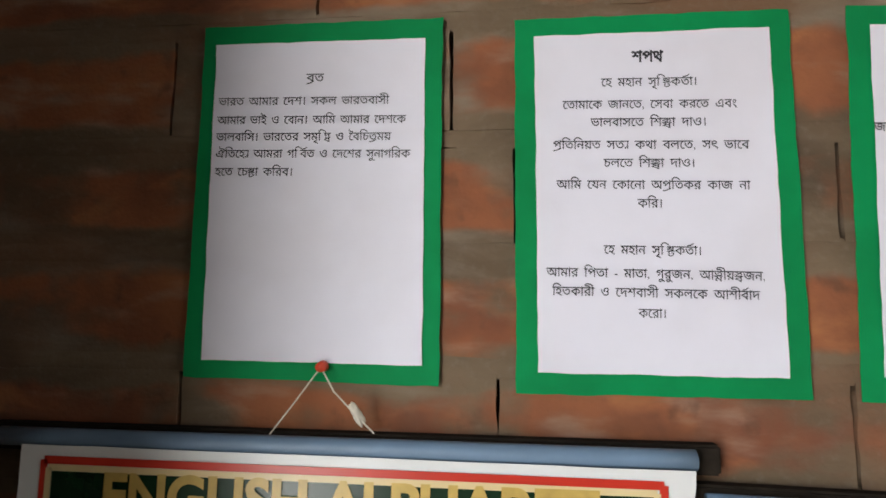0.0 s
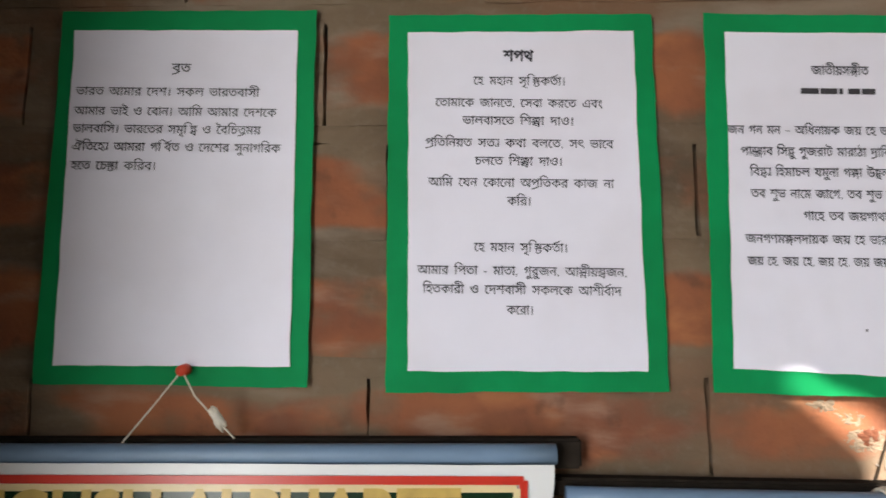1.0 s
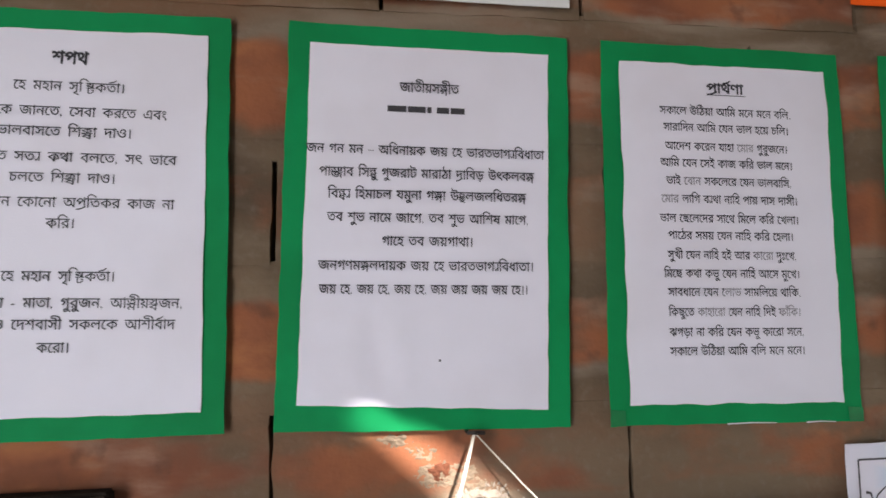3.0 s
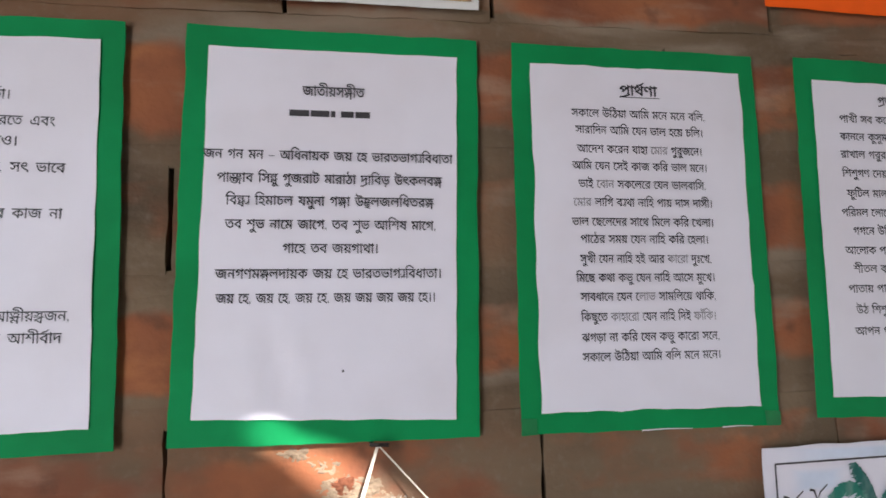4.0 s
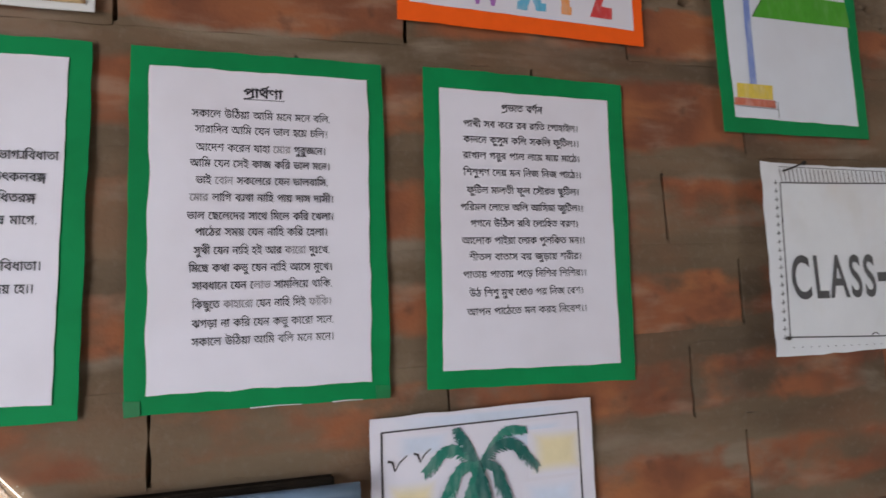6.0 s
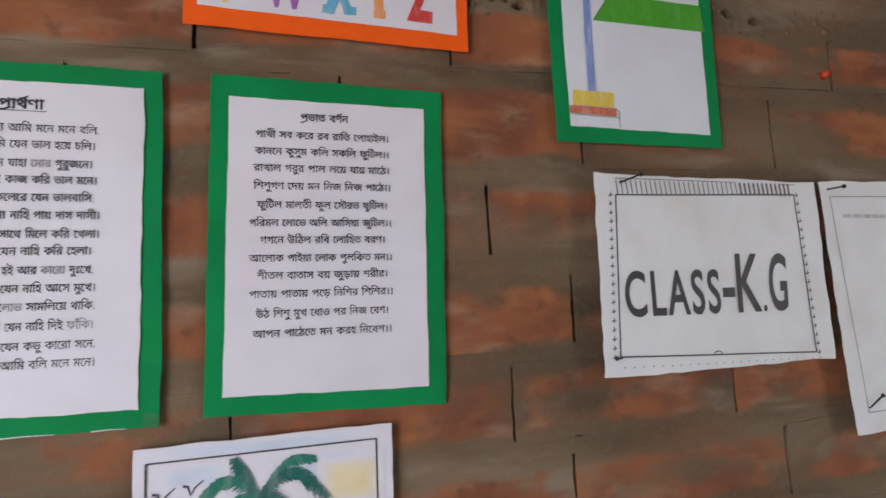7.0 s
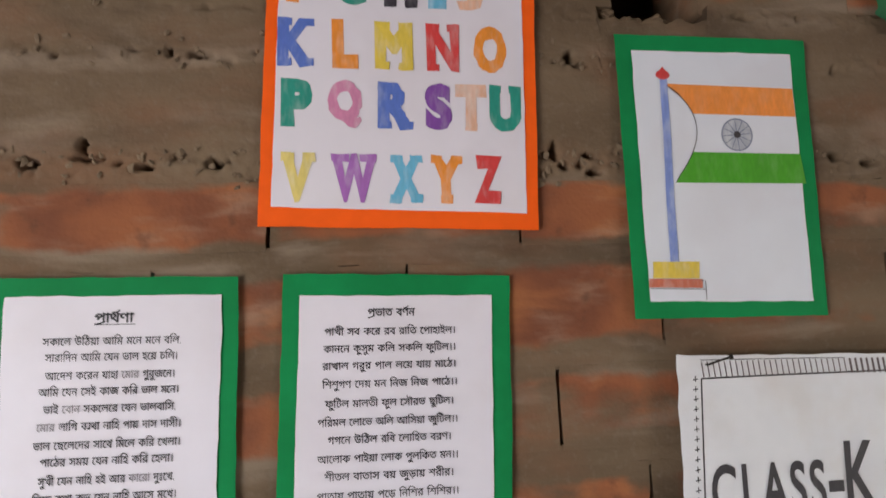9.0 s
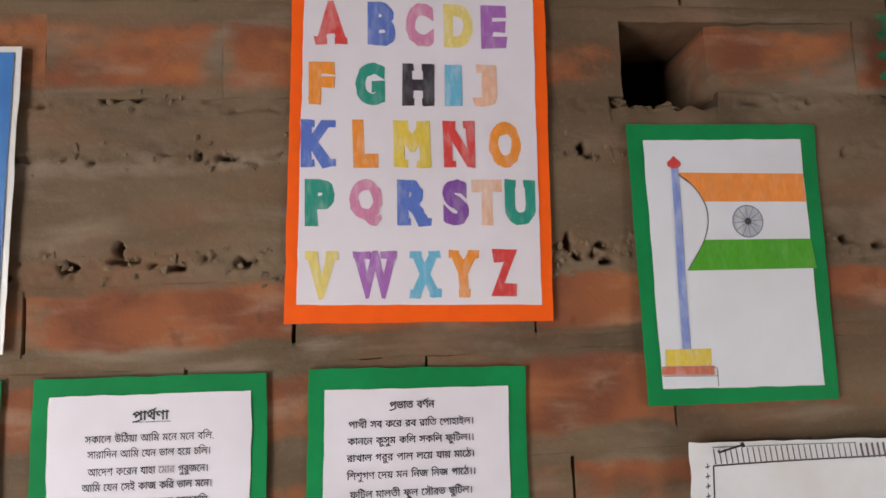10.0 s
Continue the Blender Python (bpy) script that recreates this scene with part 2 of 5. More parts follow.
def wash(name, colour):
    """A thin wash that runs out into the paper towards its rim."""
    m = material(name, colour, 0.75, vary=0.06, scale=60)
    n, link = m.node_tree.nodes, m.node_tree.links.new
    b = n["Principled BSDF"]
    centre = n.new("ShaderNodeVectorMath")
    centre.operation = "MULTIPLY_ADD"
    centre.inputs[1].default_value, centre.inputs[2].default_value = (2, 0, 2), (-1, 0, -1)
    link(n.new("ShaderNodeTexCoord").outputs["Generated"], centre.inputs[0])
    cut = n.new("ShaderNodeVectorMath")
    cut.operation = "ABSOLUTE"
    link(centre.outputs[0], cut.inputs[0])
    split = n.new("ShaderNodeSeparateXYZ")
    link(cut.outputs[0], split.inputs[0])
    most = n.new("ShaderNodeMath")
    most.operation = "MAXIMUM"
    link(split.outputs["X"], most.inputs[0])
    link(split.outputs["Z"], most.inputs[1])
    fade = n.new("ShaderNodeMapRange")
    fade.interpolation_type = "SMOOTHSTEP"
    fade.inputs["From Min"].default_value, fade.inputs["From Max"].default_value = 0.35, 1.0
    link(most.outputs[0], fade.inputs["Value"])
    mix = n.new("ShaderNodeMix")
    mix.data_type = "RGBA"
    link(fade.outputs[0], mix.inputs["Factor"])
    link(b.inputs["Base Color"].links[0].from_socket, mix.inputs["A"])
    mix.inputs["B"].default_value = (0.74, 0.69, 0.77, 1)
    link(mix.outputs["Result"], b.inputs["Base Color"])
    return m


SAND_WASH = wash("pale yellow wash", (0.77, 0.64, 0.40))
SKY_WASH = wash("pale blue wash", (0.61, 0.645, 0.77))


# ---- building helpers ----
def thing(name, base, label, category, group=""):
    root = new(name)
    root.empty_display_size = 0.03
    root.location = base
    return tagged(root, label, category, group)


def origin_of(ob):
    while ob.parent:
        ob = ob.parent
    return Vector(ob.location)


def part(name, shape, mat, parent, label="", smooth=False):
    """Links one mesh, given in world places, under a thing or under a part."""
    if isinstance(shape, bmesh.types.BMesh):
        mesh = bpy.data.meshes.new(name)
        bmesh.ops.recalc_face_normals(shape, faces=shape.faces)
        shape.to_mesh(mesh)
        shape.free()
    else:
        mesh = shape
    mesh.transform(Matrix.Translation(-origin_of(parent)))
    if smooth:
        mesh.shade_smooth()
    mesh.materials.clear()
    mesh.materials.append(mat)
    ob = new(name, mesh)
    ob.parent = parent
    return tagged(ob, label)


def structure(name, bm, mat, label, category):
    mesh = bpy.data.meshes.new(name)
    bmesh.ops.recalc_face_normals(bm, faces=bm.faces)
    bm.to_mesh(mesh)
    bm.free()
    mesh.materials.append(mat)
    return tagged(new(name, mesh), label, category, "", "structure")


def box(bm, x0, x1, y0, y1, z0, z1):
    made = bmesh.ops.create_cube(bm, size=1)["verts"]
    bmesh.ops.transform(bm, verts=made, matrix=Matrix.Translation(((x0 + x1) / 2, (y0 + y1) / 2, (z0 + z1) / 2)) @ Matrix.Diagonal((x1 - x0, y1 - y0, z1 - z0, 1)))
    return made


def between(q, u, v):
    """A place in the quad q (top left, top right, bottom right, bottom left; each x, z)."""
    a = Vector(q[0]).lerp(Vector(q[1]), u)
    b = Vector(q[3]).lerp(Vector(q[2]), u)
    return b.lerp(a, v)


def inset(q, d):
    (ax, az), (bx, bz), (cx, cz), (ex, ez) = q
    return ((ax + d, az - d), (bx - d, bz - d), (cx - d, cz + d), (ex + d, ez + d))


def flat(x, z):
    return 0.0


def sheet(q, y, bend=flat, nx=20, nz=26, thick=0.0006, rough=0.0006, seed=0):
    """A sheet of card or paper with hand-cut edges; y is its front, bend how far it stands off more."""
    bm = bmesh.new()
    rows = []
    for k, off in enumerate((0.0, thick)):
        grid = []
        for j in range(nz + 1):
            line = []
            for i in range(nx + 1):
                p = between(q, i / nx, j / nz)
                x, z = p.x, p.y
                if i in (0, nx):
                    x += rough * 2 * noise.noise((z * 45, seed * 3.1 + i, 1.7))
                if j in (0, nz):
                    z += rough * 2 * noise.noise((x * 45, seed * 2.3 + j, 5.1))
                ripple = 0.0005 * noise.noise((x * 14, z * 14, seed * 1.3))
                line.append(bm.verts.new((x, y + off - bend(x, z) + ripple, z)))
            grid.append(line)
        rows.append(grid)
    front, back = rows
    for j in range(nz):
        for i in range(nx):
            bm.faces.new((front[j][i], front[j][i + 1], front[j + 1][i + 1], front[j + 1][i]))
            bm.faces.new((back[j][i], back[j + 1][i], back[j + 1][i + 1], back[j][i + 1]))
    ring = [(0, i) for i in range(nx)] + [(j, nx) for j in range(nz)] + [(nz, nx - i) for i in range(nx)] + [(nz - j, 0) for j in range(nz)]
    edge = [[bm.verts.new(g[j][i].co) for j, i in ring] for g in (front, back)]
    for k in range(len(ring)):
        m = (k + 1) % len(ring)
        bm.faces.new((edge[0][k], edge[1][k], edge[1][m], edge[0][m]))
    return bm


def drawn(points, y, bend=flat):
    """A flat painted patch with this outline."""
    bm = bmesh.new()
    bm.faces.new([bm.verts.new((x, y - bend(x, z), z)) for x, z in points])
    bmesh.ops.triangulate(bm, faces=bm.faces)
    return bm


def stroke(bm, points, w, y, w_end=None, bend=flat):
    """A drawn line of width w through the points, tapering to w_end."""
    w_end = w if w_end is None else w_end
    pts = [Vector(p) for p in points]
    pairs = []
    for i, p in enumerate(pts):
        d = (pts[min(i + 1, len(pts) - 1)] - pts[max(i - 1, 0)]).normalized()
        half = (w + (w_end - w) * i / max(1, len(pts) - 1)) / 2
        s = Vector((-d.y, d.x)) * half
        pairs.append([bm.verts.new((c.x, y - bend(c.x, c.y), c.y)) for c in (p - s, p + s)])
    for (a, b), (c, d) in zip(pairs, pairs[1:]):
        bm.faces.new((a, c, d, b))
    return bm


def frame_line(q, w, y, bend=flat):
    bm = bmesh.new()
    for a, b in ((0, 1), (1, 2), (2, 3), (3, 0)):
        stroke(bm, [Vector(q[a]).lerp(Vector(q[b]), i / 12) for i in range(13)], w, y, bend=bend)
    return bm


def tube(points, r, sides=8, r_end=None):
    """A round string, wire or rod through the points."""
    r_end = r if r_end is None else r_end
    bm = bmesh.new()
    pts = [Vector(p) for p in points]
    rings = []
    for i, p in enumerate(pts):
        d = (pts[min(i + 1, len(pts) - 1)] - pts[max(i - 1, 0)]).normalized()
        side = d.cross(Vector((0, 0, 1)) if abs(d.z) < 0.9 else Vector((0, 1, 0))).normalized()
        up = side.cross(d)
        rr = r + (r_end - r) * i / max(1, len(pts) - 1)
        rings.append([bm.verts.new(p + (side * math.cos(a) + up * math.sin(a)) * rr) for a in (2 * math.pi * k / sides for k in range(sides))])
    for a, b in zip(rings, rings[1:]):
        for k in range(sides):
            bm.faces.new((a[k], a[(k + 1) % sides], b[(k + 1) % sides], b[k]))
    bm.faces.new(rings[0][::-1])
    bm.faces.new(rings[-1])
    return bm


# ---- writing ----
BEFORE = "\u09bf\u09c7\u09c8"
SIGNS = "\u0981\u0982\u0983\u09bc\u09be\u09bf\u09c0\u09c1\u09c2\u09c3\u09c7\u09c8\u09cb\u09cc\u09cd\u09d7"


BELOW, ABOVE, STACK, TAIL = "\ue000", "\ue001", "\ue002", "\ue003"  # TAIL: a hooked stroke behind; a stroke below, a stroke above, the next letter set underneath
VIRAMA, RA, YA = "\u09cd", "\u09b0", "\u09af"


def in_drawing_order(text):
    """Puts vowel signs that are written before their letter there, and marks joined letters."""
    text = text.replace("\u09af\u09bc", "\u09df").replace("\u09a1\u09bc", "\u09dc")
    text = text.replace(VIRAMA + RA, BELOW)
    out, i = "", 0
    while i < len(text):
        j = i + 1
        while j < len(text) and text[j] in (VIRAMA, BELOW):
            j += 1 if text[j] == BELOW else 2
        cluster, sign = text[i:j], ""
        if cluster.startswith(RA + VIRAMA):
            cluster = cluster[2:] + ABOVE
        cluster = cluster.replace(VIRAMA + YA, TAIL).replace(VIRAMA, STACK)
        if j < len(text) and text[j] in SIGNS:
            sign = text[j]
            j += 1
        if sign and sign in BEFORE:
            out += sign + cluster
        elif sign == "\u09cb":
            out += "\u09c7" + cluster + "\u09be"
        elif sign == "\u09cc":
            out += "\u09c7" + cluster + "\u09d7"
        else:
            out += cluster + sign
        i = j
    return out


@functools.lru_cache(maxsize=None)
def advance(text, words):
    """How far the pen moves over the text."""
    last = max(p.x for loop in outlines("|", words, 1, 1.0) for p in loop)
    return max(p.x for loop in outlines(text + "|", words, 1, 1.0) for p in loop) - last


def brushed(points, w, turn):
    """The outline of a short pen stroke."""
    rim = [Vector((x, y + w / 2, 0)) for x, y in points] + [Vector((x, y - w / 2, 0)) for x, y in reversed(points)]
    return rim if area(rim) * turn > 0 else rim[::-1]


def shaped(text, words, fine, apart):
    """The outlines of a line with its joined letters put together."""
    if not any(c in text for c in (BELOW, ABOVE, STACK, TAIL)):
        return outlines(text, words, fine, apart)
    top = max(p.y for loop in outlines("\u0995", words, fine, 1.0) for p in loop)
    ka = outlines("\u0995", words, fine, 1.0)
    turn = area(max(ka, key=lambda p: abs(area(p))))
    loops, x, i, run = [], 0.0, 0, ""

    def put(piece):
        if piece.strip():
            loops.extend([Vector((p.x + x, p.y, 0)) for p in loop] for loop in outlines(piece, words, fine, 1.0))
        return x + advance(piece, words)

    while i < len(text):
        after = text[i + 1] if i + 1 < len(text) else ""
        if after not in (BELOW, ABOVE, STACK, TAIL) or not after:
            run += text[i]
            i += 1
            continue
        if run:
            x = put(run)
            run = ""
        w = advance(text[i], words)
        if after == STACK:
            for char, low, high in ((text[i], 0.40 * top, top), (text[i + 2], -0.14, 0.46 * top)):
                wide = w / advance(char, words) * 0.96
                loops.extend([Vector((x + p.x * wide, low + (high - low) * p.y / top, 0)) for p in loop] for loop in outlines(char, words, fine, 1.0))
            loops.append(brushed([(x - 0.02, top - 0.03), (x + w + 0.02, top - 0.03)], 0.06, turn))
            x += w
            i += 3
        else:
            x = put(text[i])
            i += 1
        while i < len(text) and text[i] in (BELOW, ABOVE, TAIL):
            if text[i] == BELOW:
                loops.append(brushed([(x - w * 0.95, -0.13), (x - w * 0.6, -0.10), (x - w * 0.05, 0.06)], 0.075, turn))
            elif text[i] == TAIL:
                stem = [(x + 0.26, top), (x + 0.26, 0.02), (x + 0.33, 0.02), (x + 0.33, top)]
                stem = [Vector((px, py, 0)) for px, py in stem]
                loops.append(stem if area(stem) * turn > 0 else stem[::-1])
                loops.append(brushed([(x - 0.02, top * 0.55), (x + 0.06, top * 0.12), (x + 0.14, 0.06), (x + 0.28, top * 0.42)], 0.075, turn))
                loops.append(brushed([(x - 0.03, top - 0.03), (x + 0.38, top - 0.03)], 0.06, turn))
                x += 0.38
            else:
                loops.append(brushed([(x - w * 0.75, top + 0.05), (x - w * 0.3, top + 0.12), (x - w * 0.02, top + 0.24)], 0.075, turn))
            i += 1
    if run:
        put(run)
    return loops


def outlines(text, words, fine, apart):
    """The closed outlines of the letters, as lists of points, size 1."""
    curve = bpy.data.curves.new("writing", "FONT")
    curve.body, curve.resolution_u, curve.space_word, curve.fill_mode = text, fine, words, "NONE"
    curve.space_character = apart
    ob = new("writing", curve)
    bpy.context.view_layer.update()
    mesh = bpy.data.meshes.new_from_object(ob.evaluated_get(bpy.context.evaluated_depsgraph_get()))
    bpy.data.objects.remove(ob)
    bpy.data.curves.remove(curve)
    near = {}
    for e in mesh.edges:
        a, b = e.vertices
        near.setdefault(a, []).append(b)
        near.setdefault(b, []).append(a)
    loops, seen = [], set()
    for start in sorted(near):
        if start in seen:
            continue
        loop, here, last = [], start, None
        while here not in seen:
            seen.add(here)
            loop.append(Vector(mesh.vertices[here].co))
            onward = [k for k in near[here] if k != last and k not in seen]
            if not onward:
                break
            last, here = here, onward[0]
        if len(loop) > 2:
            loops.append(loop)
    bpy.data.meshes.remove(mesh)
    return loops


def area(loop):
    return sum(a.x * b.y - b.x * a.y for a, b in zip(loop, loop[1:] + loop[:1])) / 2


def swollen(loop, d):
    """The outline moved outwards by d."""
    out, n = [], len(loop)
    for i, p in enumerate(loop):
        a, b = p - loop[i - 1], loop[(i + 1) % n] - p
        if a.length < 1e-6 or b.length < 1e-6:
            out.append(p)
            continue
        na, nb = Vector((a.y, -a.x, 0)).normalized(), Vector((b.y, -b.x, 0)).normalized()
        m = na + nb
        if m.length < 0.3:
            out.append(p + na * d)
        else:
            out.append(p + m.normalized() * d / max(0.5, m.normalized().dot(na)))
    return out


def winding(points, loop):
    """How often the loop goes round each of the points."""
    p = np.array([(v.x, v.y) for v in loop])
    out = np.zeros(len(points))
    near = np.all((points > p.min(0)) & (points < p.max(0)), axis=1)
    if not near.any():
        return out
    q = points[near]
    a, b = p, np.roll(p, -1, axis=0)
    side = (b[None, :, 0] - a[None, :, 0]) * (q[:, None, 1] - a[None, :, 1]) - (q[:, None, 0] - a[None, :, 0]) * (b[None, :, 1] - a[None, :, 1])
    up = (a[None, :, 1] <= q[:, None, 1]) & (b[None, :, 1] > q[:, None, 1]) & (side > 0)
    down = (a[None, :, 1] > q[:, None, 1]) & (b[None, :, 1] <= q[:, None, 1]) & (side < 0)
    out[near] = up.sum(1) - down.sum(1)
    return out


def written(text, bold=0.0, fine=2, words=1.0, apart=1.0):
    """The text as a flat mesh in x and y, size 1, its outlines swollen by bold."""
    loops = shaped(text, words, fine, apart)
    turn = 1 if area(max(loops, key=lambda p: abs(area(p)))) > 0 else -1
    if bold:
        loops = [swollen(p, bold * turn) for p in loops]
    places, edges = [], []
    for loop in loops:
        k = len(places)
        places += [Vector((p.x, p.y)) for p in loop]
        edges += [(k + i, k + (i + 1) % len(loop)) for i in range(len(loop))]
    corners, _, faces, _, _, _ = delaunay_2d_cdt(places, edges, [], 1, 1e-5)
    co = np.array([(v.x, v.y) for v in corners])
    tri = np.array([f for f in faces if len(f) == 3])
    middle = co[tri].mean(1)
    total = sum(winding(middle, loop) for loop in loops)
    mesh = bpy.data.meshes.new("writing")
    mesh.from_pydata([(x, y, 0) for x, y in co], [], [tuple(int(k) for k in t) for t in tri[np.abs(total) > 0.5]])
    bm = bmesh.new()
    bm.from_mesh(mesh)
    bmesh.ops.delete(bm, geom=[v for v in bm.verts if not v.link_faces], context="VERTS")
    bm.to_mesh(mesh)
    bm.free()
    return mesh


def extent(mesh):
    co = np.empty(len(mesh.vertices) * 3)
    mesh.vertices.foreach_get("co", co)
    co = co.reshape(-1, 3)
    return co.min(0), co.max(0)


def laid(mesh, sx, sz, x, z, y, bend=flat, lean=0.0):
    """Turns a flat writing onto the wall: scaled by sx and sz, its own origin at x, z."""
    for v in mesh.vertices:
        px, pz = x + sx * v.co.x + lean * v.co.y * sz, z + sz * v.co.y
        v.co = (px, y - bend(px, pz), pz)
    return mesh


def line_of_text(text, x0, x1, z, size, y, mat, parent, bend=flat, bold=0.0, words=1.0, worn=()):
    mesh = written(in_drawing_order(text), bold, 2, words)
    lo, hi = extent(mesh)
    s = (x1 - x0) / (hi[0] - lo[0])
    laid(mesh, s, size, x0 - s * lo[0], z - 0.34 * size, y, bend)
    ob = part("text_line", mesh, mat, parent)
    if worn:  # words that have rubbed off, as stretches of the line
        ob.data.materials.append(FAINT_INK)
        left, right = min(v.co.x for v in ob.data.vertices), max(v.co.x for v in ob.data.vertices)
        for face in ob.data.polygons:
            f = (face.center.x - left) / (right - left)
            if any(a <= f <= b for a, b in worn):
                face.material_index = 1
    return ob


def bar(x0, x1, z, h, y, mat, parent, bend=flat):
    """Writing that is not spelt out: a broken bar of its size."""
    bm = bmesh.new()
    x = x0
    while x < x1 - 0.002:
        w = min(random.uniform(0.008, 0.017), x1 - x)
        stroke(bm, [(x, z), (x + w, z)], h, y, bend=bend)
        x += w + 0.0013
    return part("text_bar", bm, mat, parent)


# ---- the room ----
bm = bmesh.new()
bmesh.ops.create_grid(bm, x_segments=8, y_segments=8, size=1500)
bmesh.ops.translate(bm, verts=bm.verts, vec=(0, 0, -0.06))
structure("ground", bm, EARTH, "bare packed earth round the building", "ground")

bm = bmesh.new()
box(bm, LEFT, RIGHT, BACK, 0.12, -0.05, 0.0)
structure("floor", bm, CEMENT_FLOOR, "brown packed mud floor of the classroom", "floor")

bm = bmesh.new()
D0, D1 = -1.92, -0.78
box(bm, LEFT - 0.13, LEFT, BACK - 0.13, D0, -0.06, TOP)
box(bm, LEFT - 0.13, LEFT, D1, 0.45, -0.06, TOP)
box(bm, LEFT - 0.13, LEFT, D0, D1, 2.12, TOP)
box(bm, LEFT - 0.13, LEFT, D0, D1, -0.06, 0.48)
box(bm, LEFT, -0.41, -0.46, -0.20, -0.06, TOP)  # unseen nib, added to keep the left corner in shade
structure("wall_west", bm, PLASTER, "plain cement wall with an unglazed window", "wall")

# unseen wall; its opening is added to hold the right-hand fill lamp
bm = bmesh.new()
box(bm, RIGHT, RIGHT + 0.13, BACK - 0.13, -2.55, -0.06, TOP)
box(bm, RIGHT, RIGHT + 0.13, -1.25, 0.45, -0.06, TOP)
box(bm, RIGHT, RIGHT + 0.13, -2.55, -1.25, -0.06, 0.95)
box(bm, RIGHT, RIGHT + 0.13, -2.55, -1.25, 2.05, TOP)
structure("wall_east", bm, PLASTER, "plain cement wall with an unglazed window", "wall")

bm = bmesh.new()
box(bm, LEFT, RIGHT, BACK - 0.13, BACK, -0.06, TOP)
structure("wall_south", bm, PLASTER, "plain cement wall", "wall")


def to_roof(x, z):
    """Where the sunbeam that meets the brick wall at x, z comes through the roof."""
    k = (TOP - z) / SUN.z
    return (x + SUN.x * k, SUN.y * k)


# unseen tin roof, added; a gap cut to shape lets the one sunbeam in
bm = bmesh.new()
gap = [to_roof(x, z) for x, z in ((0.305, 1.4925), (0.328, 1.4935), (0.346, 1.481), (0.372, 1.473), (0.404, 1.456), (0.422, 1.442), (0.444, 1.4235), (0.470, 1.398), (0.482, 1.372), (0.368, 1.372), (0.380, 1.405), (0.386, 1.4235), (0.378, 1.442), (0.359, 1.457), (0.330, 1.482))]
rim = [(LEFT - 0.3, BACK - 0.3), (LEFT - 0.3, 0.55), (RIGHT + 0.3, 0.55), (RIGHT + 0.3, BACK - 0.3)]
for loop in (gap, rim):
    ring = [bm.verts.new((x, y, TOP + 0.002)) for x, y in loop]
    for i in range(len(ring)):
        bm.edges.new((ring[i], ring[(i + 1) % len(ring)]))
bmesh.ops.triangle_fill(bm, edges=bm.edges, use_beauty=True)
structure("ceiling", bm, TIN, "tin sheet roof with a narrow gap", "ceiling")

# ---- the brick wall ----
bm = bmesh.new()
H0, H1, H2, H3 = 1.140, 1.300, 2.085, 2.250  # a hole where a brick is missing
box(bm, LEFT, H0, 0.112, 0.45, -0.06, TOP)
box(bm, H1, RIGHT, 0.112, 0.45, -0.06, TOP)
box(bm, H0, H1, 0.112, 0.45, -0.06, H2)
box(bm, H0, H1, 0.112, 0.45, H3, TOP)
box(bm, H0, H1, 0.40, 0.45, H2, H3)
box(bm, LEFT, RIGHT, 0.0, 0.112, -0.06, 1.175)
box(bm, LEFT, RIGHT, 0.0, 0.112, 2.46, TOP)
box(bm, 2.35, RIGHT, 0.0, 0.112, 1.175, 2.46)
wall = structure("wall_north", bm, MORTAR, "rough unplastered brick wall smeared with grey cement mortar", "wall")


# ---- notices on green card ----
def notice(outer, inner, label, bend=flat, seed=0, y=-0.0048, worn=0.0005):
    base = ((outer[3][0] + outer[2][0]) / 2, 0, (outer[3][1] + outer[2][1]) / 2)
    root = thing("notice", base, label, "notice", "notices on green card")
    part("card", sheet(outer, y, bend, seed=seed, rough=0.0007), GREEN_CARD, root, "bright green card mount", True)
    paper = part("paper", sheet(inner, y - 0.0012, bend, thick=0.0003, seed=seed + 9, rough=worn), PAPER, root, "white printed paper sheet", True)
    return paper, y - 0.0017


def fill(paper, y, lines, size, bend=flat, bold=0.0, mat=INK, words=1.0, head=1.1, strong=0.004, shift=(0, 0)):
    for k, (text, x0, x1, z, *worn) in enumerate(lines):
        line_of_text(text, x0 + shift[0], x1 + shift[0], z + shift[1], size * (head if k == 0 else 1.0), y, mat, paper, bend, bold + (strong if k == 0 else 0), words, worn)


paper, y = notice(((-0.318, 1.813), (-0.089, 1.817), (-0.084, 1.485), (-0.316, 1.484)), ((-0.305, 1.795), (-0.105, 1.797), (-0.099, 1.502), (-0.299, 1.500)),
                  "white printed Bengali pledge on green card, pinned to brick wall", seed=1)
fill(paper, y, [("ব্রত", -0.215, -0.198, 1.761), ("ভারত আমার দেশ। সকল ভারতবাসী", -0.299, -0.136, 1.739), ("আমার ভাই ও বোন। আমি আমার দেশকে", -0.299, -0.120, 1.721),
                ("ভালবাসি। ভারতের সমৃদ্ধি ও বৈচিত্রময়", -0.299, -0.133, 1.705), ("ঐতিহ্যে আমরা গর্বিত ও দেশের সুনাগরিক", -0.298, -0.115, 1.689), ("হতে চেষ্টা করিব।", -0.298, -0.224, 1.672)], 0.0114, bold=0.005, mat=GREY_INK, words=1.6)

